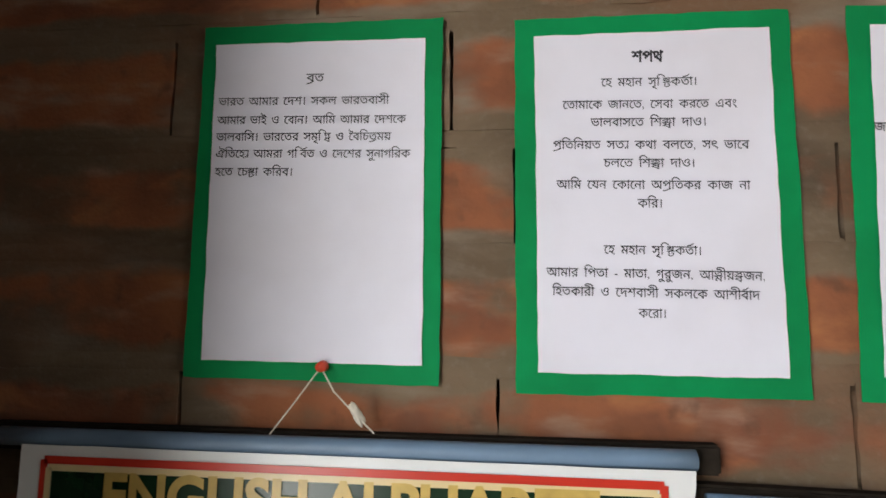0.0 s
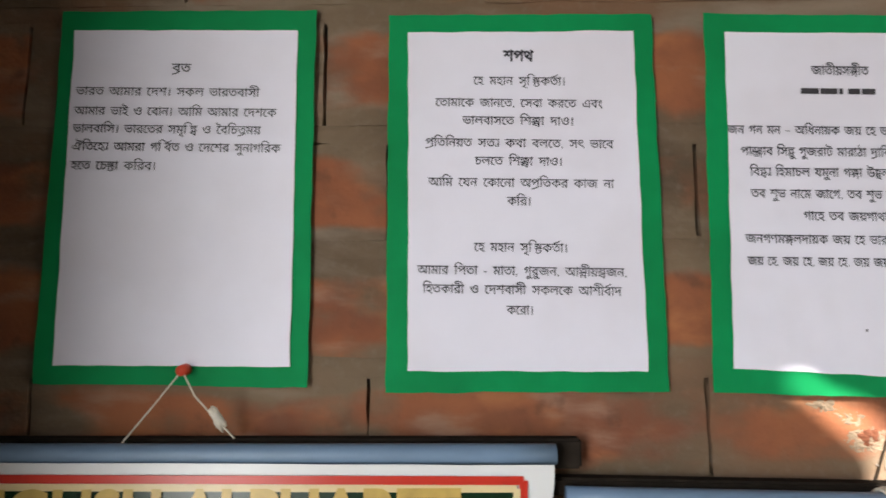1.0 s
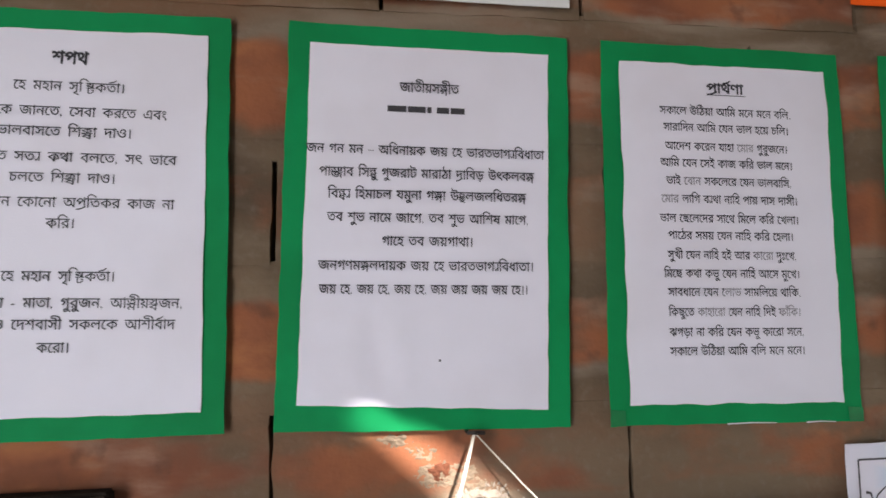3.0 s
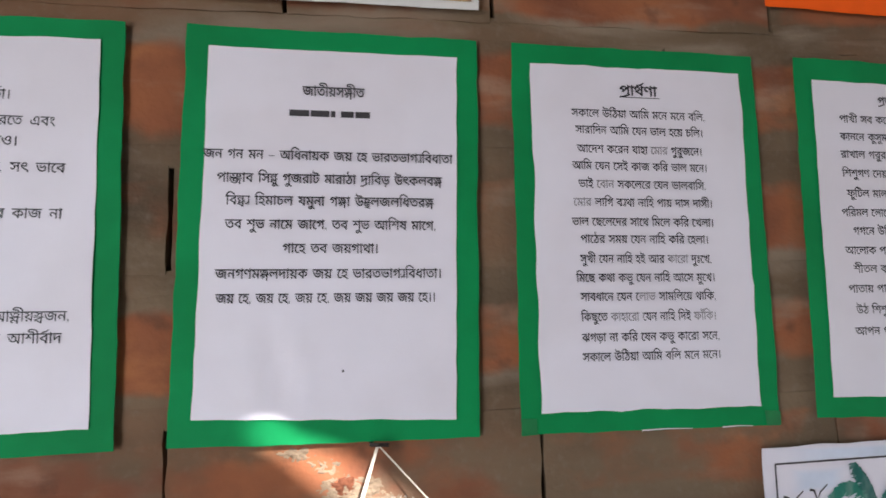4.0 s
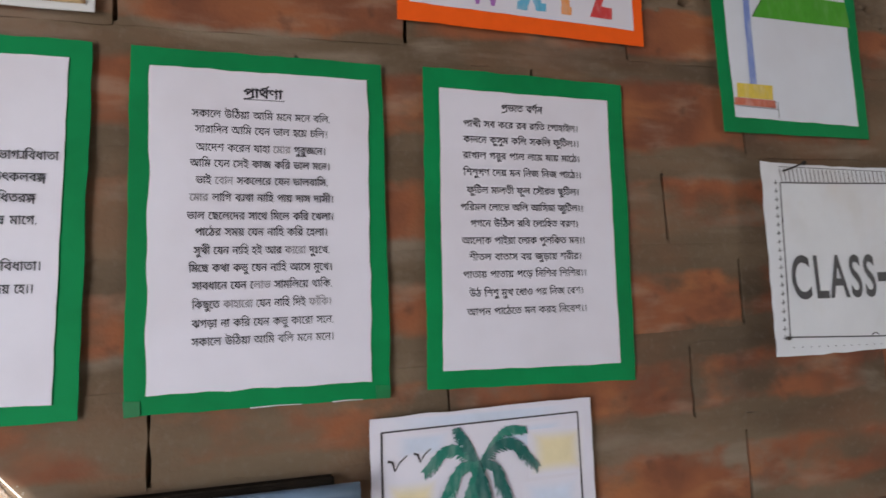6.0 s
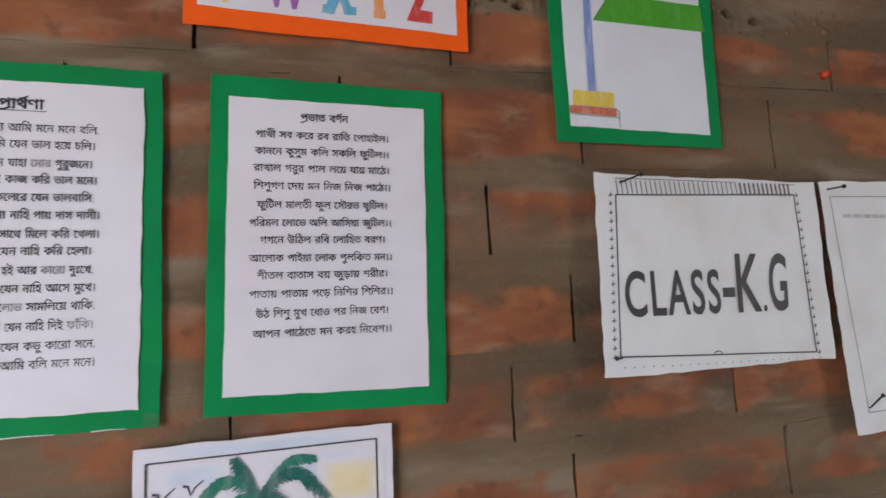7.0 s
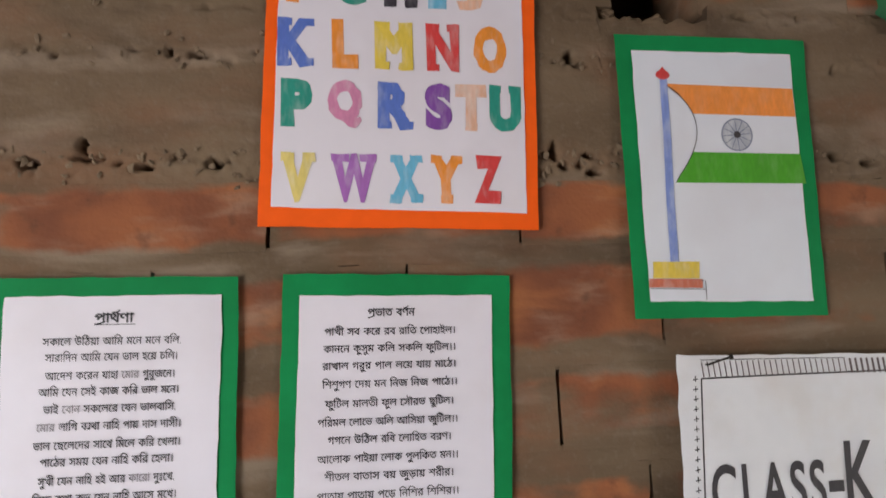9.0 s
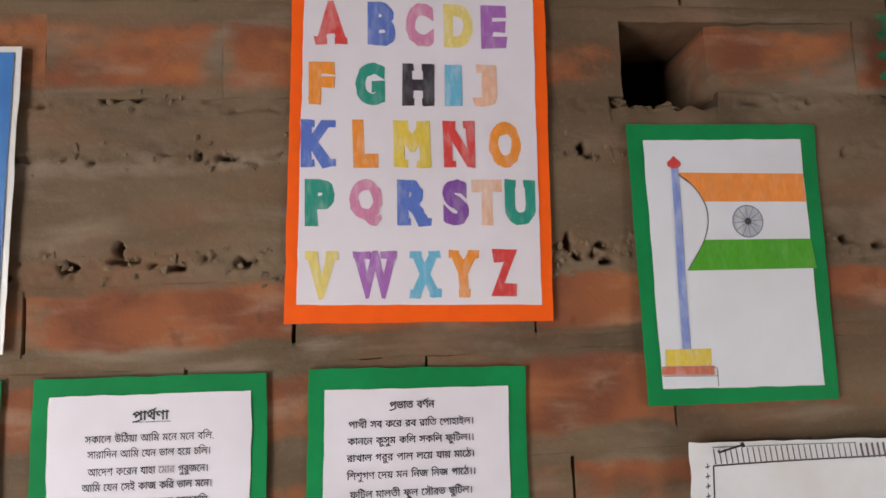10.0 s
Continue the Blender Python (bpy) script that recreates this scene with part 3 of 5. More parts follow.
paper, y = notice(((-0.024, 1.813), (0.210, 1.816), (0.218, 1.487), (-0.018, 1.482)), ((-0.006, 1.796), (0.193, 1.800), (0.200, 1.503), (0.000, 1.500)),
                  "white printed Bengali oath sheet mounted on green card", seed=2)
fill(paper, y, [("শপথ", 0.083, 0.110, 1.778), ("হে মহান সৃষ্টিকর্তা।", 0.057, 0.137, 1.755), ("তোমাকে জানতে, সেবা করতে এবং", 0.024, 0.170, 1.735), ("ভালবাসতে শিক্ষা দাও।", 0.048, 0.144, 1.719),
                ("প্রতিনিয়ত সত্য কথা বলতে, সৎ ভাবে", 0.016, 0.179, 1.699), ("চলতে শিক্ষা দাও।", 0.059, 0.134, 1.683), ("আমি যেন কোনো অপ্রতিকর কাজ না", 0.019, 0.179, 1.664), ("করি।", 0.087, 0.107, 1.648),
                ("হে মহান সৃষ্টিকর্তা।", 0.059, 0.138, 1.608), ("আমার পিতা - মাতা, গুরুজন, আত্মীয়স্বজন,", 0.011, 0.188, 1.588), ("হিতকারী ও দেশবাসী সকলকে আশীর্বাদ", 0.016, 0.184, 1.572), ("করো।", 0.087, 0.109, 1.555)], 0.0114, bold=0.006, mat=INK, words=1.8, strong=0.024, head=1.3, shift=(-0.0050, -0.0026))


def curled(x, z):
    """The lower edge of the anthem's card stands off the wall."""
    low = max(0.0, (1.56 - z) / 0.075)
    crease = 0.0014 * math.sin(x * 150 + z * 40) * math.exp(-((z - 1.545) / 0.035) ** 2) * math.exp(-((x - 0.335) / 0.05) ** 2)
    return 0.0032 * low * low * math.exp(-((x - 0.345) / 0.07) ** 2) + crease


paper, y = notice(((0.256, 1.817), (0.493, 1.817), (0.490, 1.485), (0.254, 1.487)), ((0.274, 1.799), (0.475, 1.800), (0.471, 1.500), (0.271, 1.507)),
                  "white printed anthem sheet on green card with curled lower edge", curled, seed=3)
fill(paper, y, [("জাতীয়সঙ্গীত", 0.351, 0.401, 1.765), ("জন গন মন – অধিনায়ক জয় হে ভারতভাগ্যবিধাতা", 0.276, 0.474, 1.711), ("পাঞ্জাব সিন্ধু গুজরাট মারাঠা দ্রাবিড় উৎকলবঙ্গ", 0.287, 0.465, 1.692),
                ("বিন্ধ্য হিমাচল যমুনা গঙ্গা উচ্ছলজলধিতরঙ্গ", 0.294, 0.458, 1.674), ("তব শুভ নামে জাগে, তব শুভ আশিষ মাগে,", 0.294, 0.459, 1.655), ("গাহে তব জয়গাথা।", 0.338, 0.412, 1.636),
                ("জনগণমঙ্গলদায়ক জয় হে ভারতভাগ্যবিধাতা।", 0.288, 0.463, 1.616), ("জয় হে, জয় হে, জয় হে, জয় জয় জয় জয় হে।।", 0.289, 0.458, 1.597)], 0.0114, curled, 0.011, words=1.45, strong=0.0, shift=(-0.0036, 0))
for x0, x1 in ((0.3375, 0.374), (0.3785, 0.402)):
    bar(x0, x1, 1.746, 0.0052, y, GREY_INK, paper, curled)
part("ink_spot", drawn([(0.382 + 0.0009 * math.cos(a), 1.540 + 0.0013 * math.sin(a)) for a in (0.9 * k for k in range(7))], y, curled), PEN, paper)

paper, y = notice(((0.523, 1.817), (0.753, 1.817), (0.755, 1.484), (0.524, 1.485)), ((0.540, 1.799), (0.738, 1.799), (0.737, 1.501), (0.541, 1.502)),
                  "white printed prayer verse on green card with taped corners", seed=4, worn=0.0009)
fill(paper, y, [("প্রার্থণা", 0.622, 0.658, 1.778), ("সকালে উঠিয়া আমি মনে মনে বলি,", 0.577, 0.702, 1.756), ("সারাদিন আমি যেন ভাল হয়ে চলি।", 0.580, 0.699, 1.741), ("আদেশ করেন যাহা মোর গুরুজনে।", 0.581, 0.697, 1.724, (0.59, 0.74)),
                ("আমি যেন সেই কাজ করি ভাল মনে।", 0.576, 0.701, 1.709), ("ভাই বোন সকলেরে যেন ভালবাসি,", 0.581, 0.699, 1.693, (0.13, 0.30)), ("মোর লাগি ব্যথা নাহি পায় দাস দাসী।", 0.576, 0.704, 1.677, (0.0, 0.16)), ("ভাল ছেলেদের সাথে মিলে করি খেলা।", 0.574, 0.704, 1.660),
                ("পাঠের সময় যেন নাহি করি হেলা।", 0.581, 0.698, 1.645), ("সুখী যেন নাহি হই আর কারো দুঃখে,", 0.580, 0.700, 1.628, (0.68, 0.83)), ("মিছে কথা কভু যেন নাহি আসে মুখে।", 0.576, 0.702, 1.612), ("সাবধানে যেন লোভ সামলিয়ে থাকি,", 0.579, 0.702, 1.596, (0.42, 0.57)),
                ("কিছুতে কাহারো যেন নাহি দিই ফাঁকি।", 0.579, 0.701, 1.579, (0.22, 0.46), (0.83, 1.0)), ("ঝগড়া না করি যেন কভু কারো সনে,", 0.579, 0.703, 1.562), ("সকালে উঠিয়া আমি বলি মনে মনে।", 0.579, 0.703, 1.546)], 0.0106, bold=0.010, words=1.3, strong=0.014, head=1.25, shift=(-0.0016, 0))
for cx, cz, seed in ((0.5305, 1.4915, 1), (0.7475, 1.4905, 2)):
    part("tape", sheet(((cx - 0.0065, cz + 0.0065), (cx + 0.0065, cz + 0.006), (cx + 0.007, cz - 0.0055), (cx - 0.006, cz - 0.006)), -0.0059, flat, 4, 4, 0.0003, 0.0005, seed), GREEN_TAPE, paper.parent, "darker green taped patch")
for x0, x1, z in ((0.627, 0.672, 1.4848), (0.700, 0.728, 1.4846)):
    part("torn_edge", stroke(bmesh.new(), [(x0, z), ((x0 + x1) / 2, z + 0.0006), (x1, z)], 0.0011, -0.0057, 0.0005), PAPER, paper.parent, "white torn edge of the card")
part("underline", stroke(bmesh.new(), [(0.622, 1.7715), (0.658, 1.7715)], 0.0007, y), INK, paper)

paper, y = notice(((0.796, 1.819), (1.029, 1.816), (1.025, 1.483), (0.791, 1.488)), ((0.813, 1.797), (1.009, 1.795), (1.006, 1.502), (0.808, 1.506)),
                  "white printed morning poem sheet mounted on green card", seed=5)
fill(paper, y, [("প্রভাত বর্ণন", 0.882, 0.930, 1.780), ("পাখী সব করে রব রাতি পোহাইল।", 0.839, 0.971, 1.761), ("কাননে কুসুম কলি সকলি ফুটিল।।", 0.838, 0.971, 1.744), ("রাখাল গরুর পাল লয়ে যায় মাঠে।", 0.837, 0.971, 1.727),
                ("শিশুগণ দেয় মন নিজ নিজ পাঠে।।", 0.837, 0.972, 1.709), ("ফুটিল মালতী ফুল সৌরভ ছুটিল।", 0.840, 0.968, 1.690), ("পরিমল লোভে অলি আসিয়া জুটিল।।", 0.833, 0.972, 1.672), ("গগনে উঠিল রবি লোহিত বরণ।", 0.843, 0.965, 1.655),
                ("আলোক পাইয়া লোক পুলকিত মন।।", 0.833, 0.972, 1.637), ("শীতল বাতাস বয় জুড়ায় শরীর।", 0.840, 0.967, 1.620), ("পাতায় পাতায় পড়ে নিশির শিশির।।", 0.833, 0.972, 1.602), ("উঠ শিশু মুখ ধোও পর নিজ বেশ।", 0.839, 0.967, 1.583),
                ("আপন পাঠেতে মন করহ নিবেশ।।", 0.836, 0.970, 1.564)], 0.0106, bold=0.010, words=1.3, shift=(-0.0016, -0.0008))

# ---- painted alphabet on orange card ----
outer = ((0.777, 2.272), (1.066, 2.276), (1.062, 1.864), (0.770, 1.867))
inner = ((0.790, 2.256), (1.051, 2.260), (1.049, 1.882), (0.783, 1.887))
root = thing("alphabet_poster", (0.916, 0, 1.865), "hand-painted colourful alphabet on white paper, orange card mount", "poster")
part("card", sheet(outer, -0.0065, seed=6), ORANGE_CARD, root, "bright orange card mount", True)
paper = part("paper", sheet(inner, -0.0077, thick=0.0003, seed=16), PAPER, root, "white paper sheet", True)
# slabs at the ends of the stems: top or bottom, and how far across the letter
SLABS = {"A": "b08 b92", "B": "t12 b12", "D": "t12 b12", "E": "t12 b12", "F": "t12 b20", "H": "t12 t88 b12 b88", "I": "t50 b50", "J": "t65", "K": "t14 t84 b14 b88", "L": "t20 b14",
         "M": "t10 t90 b10 b90", "N": "t12 t88 b12", "P": "t12 b20", "R": "t12 b12 b90", "T": "b50", "U": "t12 t88", "V": "t10 t90", "W": "t08 t92", "X": "t12 t88 b12 b88", "Y": "t12 t88 b50", "Z": ""}


def painted_letter(char, x0, x1, z0, z1, mat):
    mesh = written(char, 0.070, 6)
    dx, dz = 0.03 * (x1 - x0), 0.03 * (z1 - z0)
    x0, x1, z0, z1 = x0 + dx, x1 - dx, z0 + dz, z1 - dz
    lo, hi = extent(mesh)
    sx, sz = (x1 - x0) / (hi[0] - lo[0]), (z1 - z0) / (hi[1] - lo[1])
    laid(mesh, sx, sz, x0 - sx * lo[0], z0 - sz * lo[1], -0.00812)
    bm = bmesh.new()
    bm.from_mesh(mesh)
    w = 0.38 * (x1 - x0) if char not in "IJ" else 0.8 * (x1 - x0)
    for n, s in enumerate(SLABS.get(char, "").split()):
        cx = x0 + (x1 - x0) * int(s[1:]) / 100
        cx = min(max(cx, x0 + w * 0.5), x1 - w * 0.5)
        cz = z1 - 0.0045 if s[0] == "t" else z0 + 0.0045
        stroke(bm, [(cx - w / 2, cz), (cx - w / 2 + 0.002, cz), (cx + w / 2 - 0.002, cz), (cx + w / 2, cz)], 0.0085, -0.00818 - 0.00004 * n)
    for v in bm.verts:
        v.co.x += 0.0020 * noise.noise((v.co.x * 150, v.co.z * 150, ord(char)))
        v.co.z += 0.0020 * noise.noise((v.co.x * 150, v.co.z * 150, ord(char) + 50))
    part("letter", bm, mat, paper, "letter %s in %s" % (char, mat.name))


for chars, z0, z1, places, mats in (
        ("ABCDE", 2.174, 2.229, ((0.800, 0.838), (0.859, 0.893), (0.902, 0.936), (0.945, 0.981), (0.988, 1.020)), (RED, BLUE, PINK, STRAW, LILAC)),
        ("FGHIJ", 2.105, 2.157, ((0.794, 0.824), (0.845, 0.880), (0.897, 0.935), (0.945, 0.966), (0.976, 1.007)), (AMBER, TEAL, BLACK, AZURE, PEACH)),
        ("KLMNO", 2.034, 2.091, ((0.786, 0.826), (0.842, 0.872), (0.887, 0.930), (0.942, 0.980), (0.994, 1.032)), (BLUE, AMBER, YELLOW, RED, AMBER)),
        ("PQRSTU", 1.969, 2.024, ((0.791, 0.825), (0.838, 0.876), (0.890, 0.930), (0.940, 0.971), (0.972, 1.009), (1.010, 1.047)), (TEAL, PINK, BLUE, PURPLE, PEACH, TEAL)),
        ("VWXYZ", 1.890, 1.945, ((0.791, 0.828), (0.842, 0.891), (0.902, 0.939), (0.945, 0.981), (0.992, 1.024)), (STRAW, LILAC, AZURE, AMBER, RED))):
    for char, (x0, x1), mat in zip(chars, places, mats):
        painted_letter(char, x0, x1, z0, z1, mat)

# ---- flag drawing on green card ----
root = thing("flag_drawing", (1.28, 0, 1.767), "hand-coloured tricolour flag drawing on white paper, green card mount", "drawing")
part("card", sheet(((1.157, 2.088), (1.391, 2.091), (1.393, 1.768), (1.166, 1.767)), -0.0065, seed=7), GREEN_CARD, root, "bright green card mount", True)
paper = part("paper", sheet(((1.176, 2.069), (1.371, 2.072), (1.376, 1.784), (1.183, 1.786)), -0.0077, thick=0.0003, seed=17), DRAWING_PAPER, root, "white drawing paper", True)
Y = -0.0082


def hem(s):
    """The billowing hoist edge of the drawn flag, from its top (0) to its foot (1)."""
    return (1.212 + 0.033 * math.sin(math.pi * min(1, s * 1.02) ** 0.85) ** 0.9 + 0.008 * s, 2.031 - 0.114 * s)


part("saffron_band", drawn([hem(0), (1.370, 2.030), (1.3715, 1.9965)] + [hem(0.30 - 0.05 * k) for k in range(6)], Y), FLAG_ORANGE, paper)
part("green_band", drawn([hem(0.69), (1.3735, 1.9525), (1.378, 1.918)] + [hem(1 - 0.06 * k) for k in range(5)], Y), FLAG_GREEN, paper)
part("hoist_line", stroke(bmesh.new(), [hem(k / 14) for k in range(15)], 0.0009, Y - 0.0002), PEN, paper)
WHEEL = material("wheel pencil", (0.19, 0.21, 0.30), 0.7, vary=0.2, scale=200)
part("wheel_rim", stroke(bmesh.new(), [(1.297 + 0.0185 * math.cos(a), 1.9735 + 0.0185 * math.sin(a)) for a in (math.pi * k / 14 for k in range(29))], 0.0014, Y), WHEEL, paper, "blue-grey pencilled wheel rim")
for k in range(12):
    a = math.pi * k / 6 + 0.1
    part("spoke", stroke(bmesh.new(), [(1.297 + 0.001 * math.cos(a), 1.9735 + 0.001 * math.sin(a)), (1.297 + 0.018 * math.cos(a), 1.9735 + 0.018 * math.sin(a))], 0.0012, Y - 0.0001, 0.0007), WHEEL, paper)
part("wheel_hub", drawn([(1.297 + 0.0042 * math.cos(a), 1.9735 + 0.0042 * math.sin(a)) for a in (math.pi * k / 6 for k in range(12))], Y - 0.0003), PEN, paper, "dark pencilled hub")
part("wheel_wash", drawn([(1.297 + 0.018 * math.cos(a), 1.9735 + 0.018 * math.sin(a)) for a in (math.pi * k / 10 for k in range(20))], Y + 0.0002), paint("grey wash", (0.42, 0.43, 0.50), 0.6), paper)
part("pole", stroke(bmesh.new(), [(1.2115, 2.037), (1.2125, 1.97), (1.212, 1.90), (1.2130, 1.829)], 0.0088, Y - 0.0003, 0.0100), POLE_BLUE, paper, "blue pencilled flagpole")
part("knob", drawn([(1.2110 + 0.0085 * math.cos(a), 2.041 + 0.0055 * math.sin(a) + (0.004 if k == 3 else 0)) for k, a in enumerate(math.pi * k / 6 for k in range(12))], Y - 0.0004), RED, paper)
part("plinth", drawn([(1.188, 1.829), (1.242, 1.829), (1.241, 1.8105), (1.1875, 1.811)], Y), YELLOW, paper, "yellow plinth block")
part("plinth_step", drawn([(1.1825, 1.8105), (1.2445, 1.8098), (1.244, 1.8000), (1.182, 1.8012)], Y - 0.0002), paint("brick red crayon", (0.55, 0.14, 0.08), 0.3), paper)
part("step_outline", stroke(stroke(bmesh.new(), [(1.242, 1.8085), (1.2475, 1.8075), (1.2478, 1.787)], 0.0008, Y - 0.0003), [(1.184, 1.800), (1.2475, 1.7985)], 0.0006, Y - 0.0004), PEN, paper)
part("pen_spot", drawn([(1.1795 + 0.0013 * math.cos(k), 1.8505 + 0.0013 * math.sin(k)) for k in range(6)], Y), PEN, paper)

# ---- palm tree painting ----
root = thing("palm_painting", (0.85, 0, 1.15), "watercolour palm tree painting on white paper, ink border", "drawing")
palm_q = ((0.734, 1.466), (0.966, 1.469), (0.968, 1.160), (0.735, 1.157))
paper = part("paper", sheet(palm_q, -0.007, thick=0.0006, seed=8), PAPER, root, "white drawing paper", True)
Y = -0.0076
part("ink_border", frame_line(((0.7445, 1.4525), (0.9505, 1.4555), (0.953, 1.175), (0.745, 1.172)), 0.0016, Y - 0.0004), PEN, paper)
for x0, x1, z0, z1 in ((0.737, 0.960, 1.452, 1.4655), (0.755, 0.815, 1.426, 1.449), (0.860, 0.935, 1.420, 1.450), (0.885, 0.950, 1.345, 1.392)):
    part("sky_wash", drawn([(x0, z1 - 0.001), (x1, z1), (x1, z0 + 0.001), (x0, z0)], Y), SKY_WASH, paper)
for x0, x1, z0, z1 in ((0.893, 0.958, 1.395, 1.442), (0.7465, 0.800, 1.355, 1.407)):
    part("sand_wash", drawn([(x0, z1), (x1, z1), (x1, z0), (x0, z0)], Y - 0.0001), SAND_WASH, paper)
for cx, cz, s in ((0.758, 1.422, 0.010), (0.7825, 1.427, 0.009)):
    part("bird", stroke(bmesh.new(), [(cx - s * 0.8, cz + s * 0.35), (cx - s * 0.35, cz + s * 0.25), (cx - s * 0.1, cz - s * 0.6), (cx + s * 0.3, cz + s * 0.1), (cx + s * 1.1, cz + s * 0.75)], 0.0026, Y - 0.0005, 0.001), PEN, paper)
part("trunk", stroke(bmesh.new(), [(0.840, 1.405), (0.836, 1.36), (0.832, 1.30), (0.826, 1.22)], 0.011, Y - 0.0002, 0.018), TRUNK_RED, paper)


def frond(ex, ez, rise, width, n):
    """One arched rib from the crown, with short brush strokes hanging from it."""
    a, e = Vector((0.840, 1.412)), Vector((ex, ez))
    steps = 30
    line = [a.lerp(e, k / steps) + Vector((0, rise * math.sin(math.pi * k / steps))) for k in range(steps + 1)]
    y = Y - 0.0006 - 0.0003 * n
    bm = stroke(bmesh.new(), line, width * 0.7, y, width * 0.2)
    for k in range(2, steps + 1):
        d = (line[min(k + 1, steps)] - line[k - 1]).normalized()
        f = k / steps
        for side in (1, -1):
            long = width * (1.5 if side * d.x < 0 else 0.7) * (0.55 + 0.75 * math.sin(math.pi * (0.12 + 0.80 * f))) * random.uniform(0.75, 1.25)
            across = Vector((-d.y, d.x)) * side
            tip = line[k] + (across * 0.72 + d * 0.75) * long + Vector((0, -0.2 * long))
            mid = line[k].lerp(tip, 0.55) + Vector((0, 0.12 * long))
            stroke(bm, [line[k], mid, tip], 0.0028, y - 0.000009 * k + 0.000004 * side, 0.0008)
    part("frond", bm, (PALM_GREEN, PALM_DARK)[n % 2], paper)


part("crown", drawn([(0.8395 + 0.008 * math.cos(a), 1.410 + 0.008 * math.sin(a)) for a in (math.pi * k / 8 for k in range(16))], Y - 0.0013), PALM_GREEN, paper)
for n, (ex, ez, rise, width) in enumerate(((0.786, 1.4135, 0.019, 0.0062), (0.820, 1.4490, 0.003, 0.0052), (0.890, 1.4440, 0.014, 0.0048), (0.902, 1.407, 0.024, 0.0064), (0.801, 1.382, 0.014, 0.0070), (0.872, 1.376, 0.016, 0.0070), (0.823, 1.368, 0.004, 0.0066), (0.850, 1.366, 0.004, 0.0066))):
    frond(ex, ez, rise, width, n)

# ---- class sheet and its neighbour ----
DEEP = -0.0175


def sag(x, z):
    return 0.002 * math.sin((x - 1.2) * 18) * math.cos((z - 1.5) * 14)


def nail(x, z, dx, dz, y=DEEP):
    root = thing("nail", (x, y, z), "small rusty iron nail holding a paper sheet", "nail", "nails in the wall")
    part("shank", tube([(x, y + 0.012, z), (x, y - 0.002, z), (x + dx * 0.5, y - 0.004, z + dz * 0.5), (x + dx, y - 0.007, z + dz)], 0.0011, 6), NAIL, root)
    part("head", tube([(x + dx, y - 0.007, z + dz), (x + dx * 1.12, y - 0.0078, z + dz * 1.12)], 0.0026, 8), NAIL, root)


root = thing("class_sheet", (1.36, DEEP, 1.497), "white paper sheet printed with class name and pen-drawn stitched border", "notice")
q = ((1.202, 1.729), (1.5195, 1.7245), (1.5300, 1.501), (1.2025, 1.4975))
paper = part("paper", sheet(q, DEEP, sag, seed=11, rough=0.0012), OLD_PAPER, root, "aged white paper sheet", True)
Y = DEEP - 0.0006
iq = ((1.229, 1.704), (1.483, 1.708), (1.501, 1.510), (1.222, 1.520))
part("ink_border", frame_line(iq, 0.0017, Y, sag), PEN, paper)
part("stitch_line", stroke(bmesh.new(), [(1.229, 1.7235), (1.36, 1.7225), (1.486, 1.7205)], 0.0008, Y, bend=sag), PEN, paper)
bm = bmesh.new()
for k in range(38):
    x = 1.232 + 0.0066 * k
    stroke(bm, [(x, 1.7055), (x - 0.002, 1.7215)], 0.0013 if k < 26 else 0.0026, Y - 0.0001, bend=sag)
part("top_stitches", bm, STITCH_INK, paper)
for a, b, off in ((iq[0], iq[3], -0.007), (iq[1], iq[2], 0.004)):
    bm = bmesh.new()
    for k in range(19):
        f = k / 18
        p = Vector(a).lerp(Vector(b), f)
        stroke(bm, [(p.x + off - 0.0028, p.y - 0.001), (p.x + off + 0.0028, p.y)], 0.0011, Y - 0.0001, bend=sag)
        stroke(bm, [(p.x + off, p.y - 0.003), (p.x + off, p.y + 0.003)], 0.0011, Y - 0.0002, bend=sag)
    part("side_stitches", bm, GREY_INK, paper)
bm = bmesh.new()
for k in range(24):
    p = Vector((1.225, 1.508)).lerp(Vector((1.505, 1.503)), k / 23)
    stroke(bm, [(p.x, p.y), (p.x + 0.0022, p.y)], 0.0012, Y, bend=sag)
part("foot_stitches", bm, FAINT_INK, paper)
part("pen_loop", stroke(bmesh.new(), [(1.352 + 0.006 * math.cos(a), 1.5155 + 0.004 * math.sin(a)) for a in (math.pi * k / 8 for k in range(9))], 0.0013, Y, bend=sag), PEN, paper)
for text, x0, x1, z0, z1 in (("CLASS", 1.234, 1.3635, 1.5620, 1.6150), ("-", 1.367, 1.385, 1.581, 1.5925), ("K", 1.388, 1.424, 1.5620, 1.6330), (".", 1.4265, 1.432, 1.5620, 1.5700), ("G", 1.4365, 1.4645, 1.5615, 1.6330)):
    mesh = written(text, 0.018, 5, 1.0, 1.16)
    lo, hi = extent(mesh)
    sx, sz = (x1 - x0) / (hi[0] - lo[0]), (z1 - z0) / (hi[1] - lo[1])
    laid(mesh, sx, sz, x0 - 0.0018 - sx * lo[0], z0 + 0.001 - sz * lo[1], Y - 0.0003, sag)
    part("lettering", mesh, GREY_INK, paper, "bold grey printed capitals")
root.location.x += 0.0013
nail(1.237, 1.7185, 0.022, 0.008)
nail(1.224, 1.5185, -0.009, 0.001)

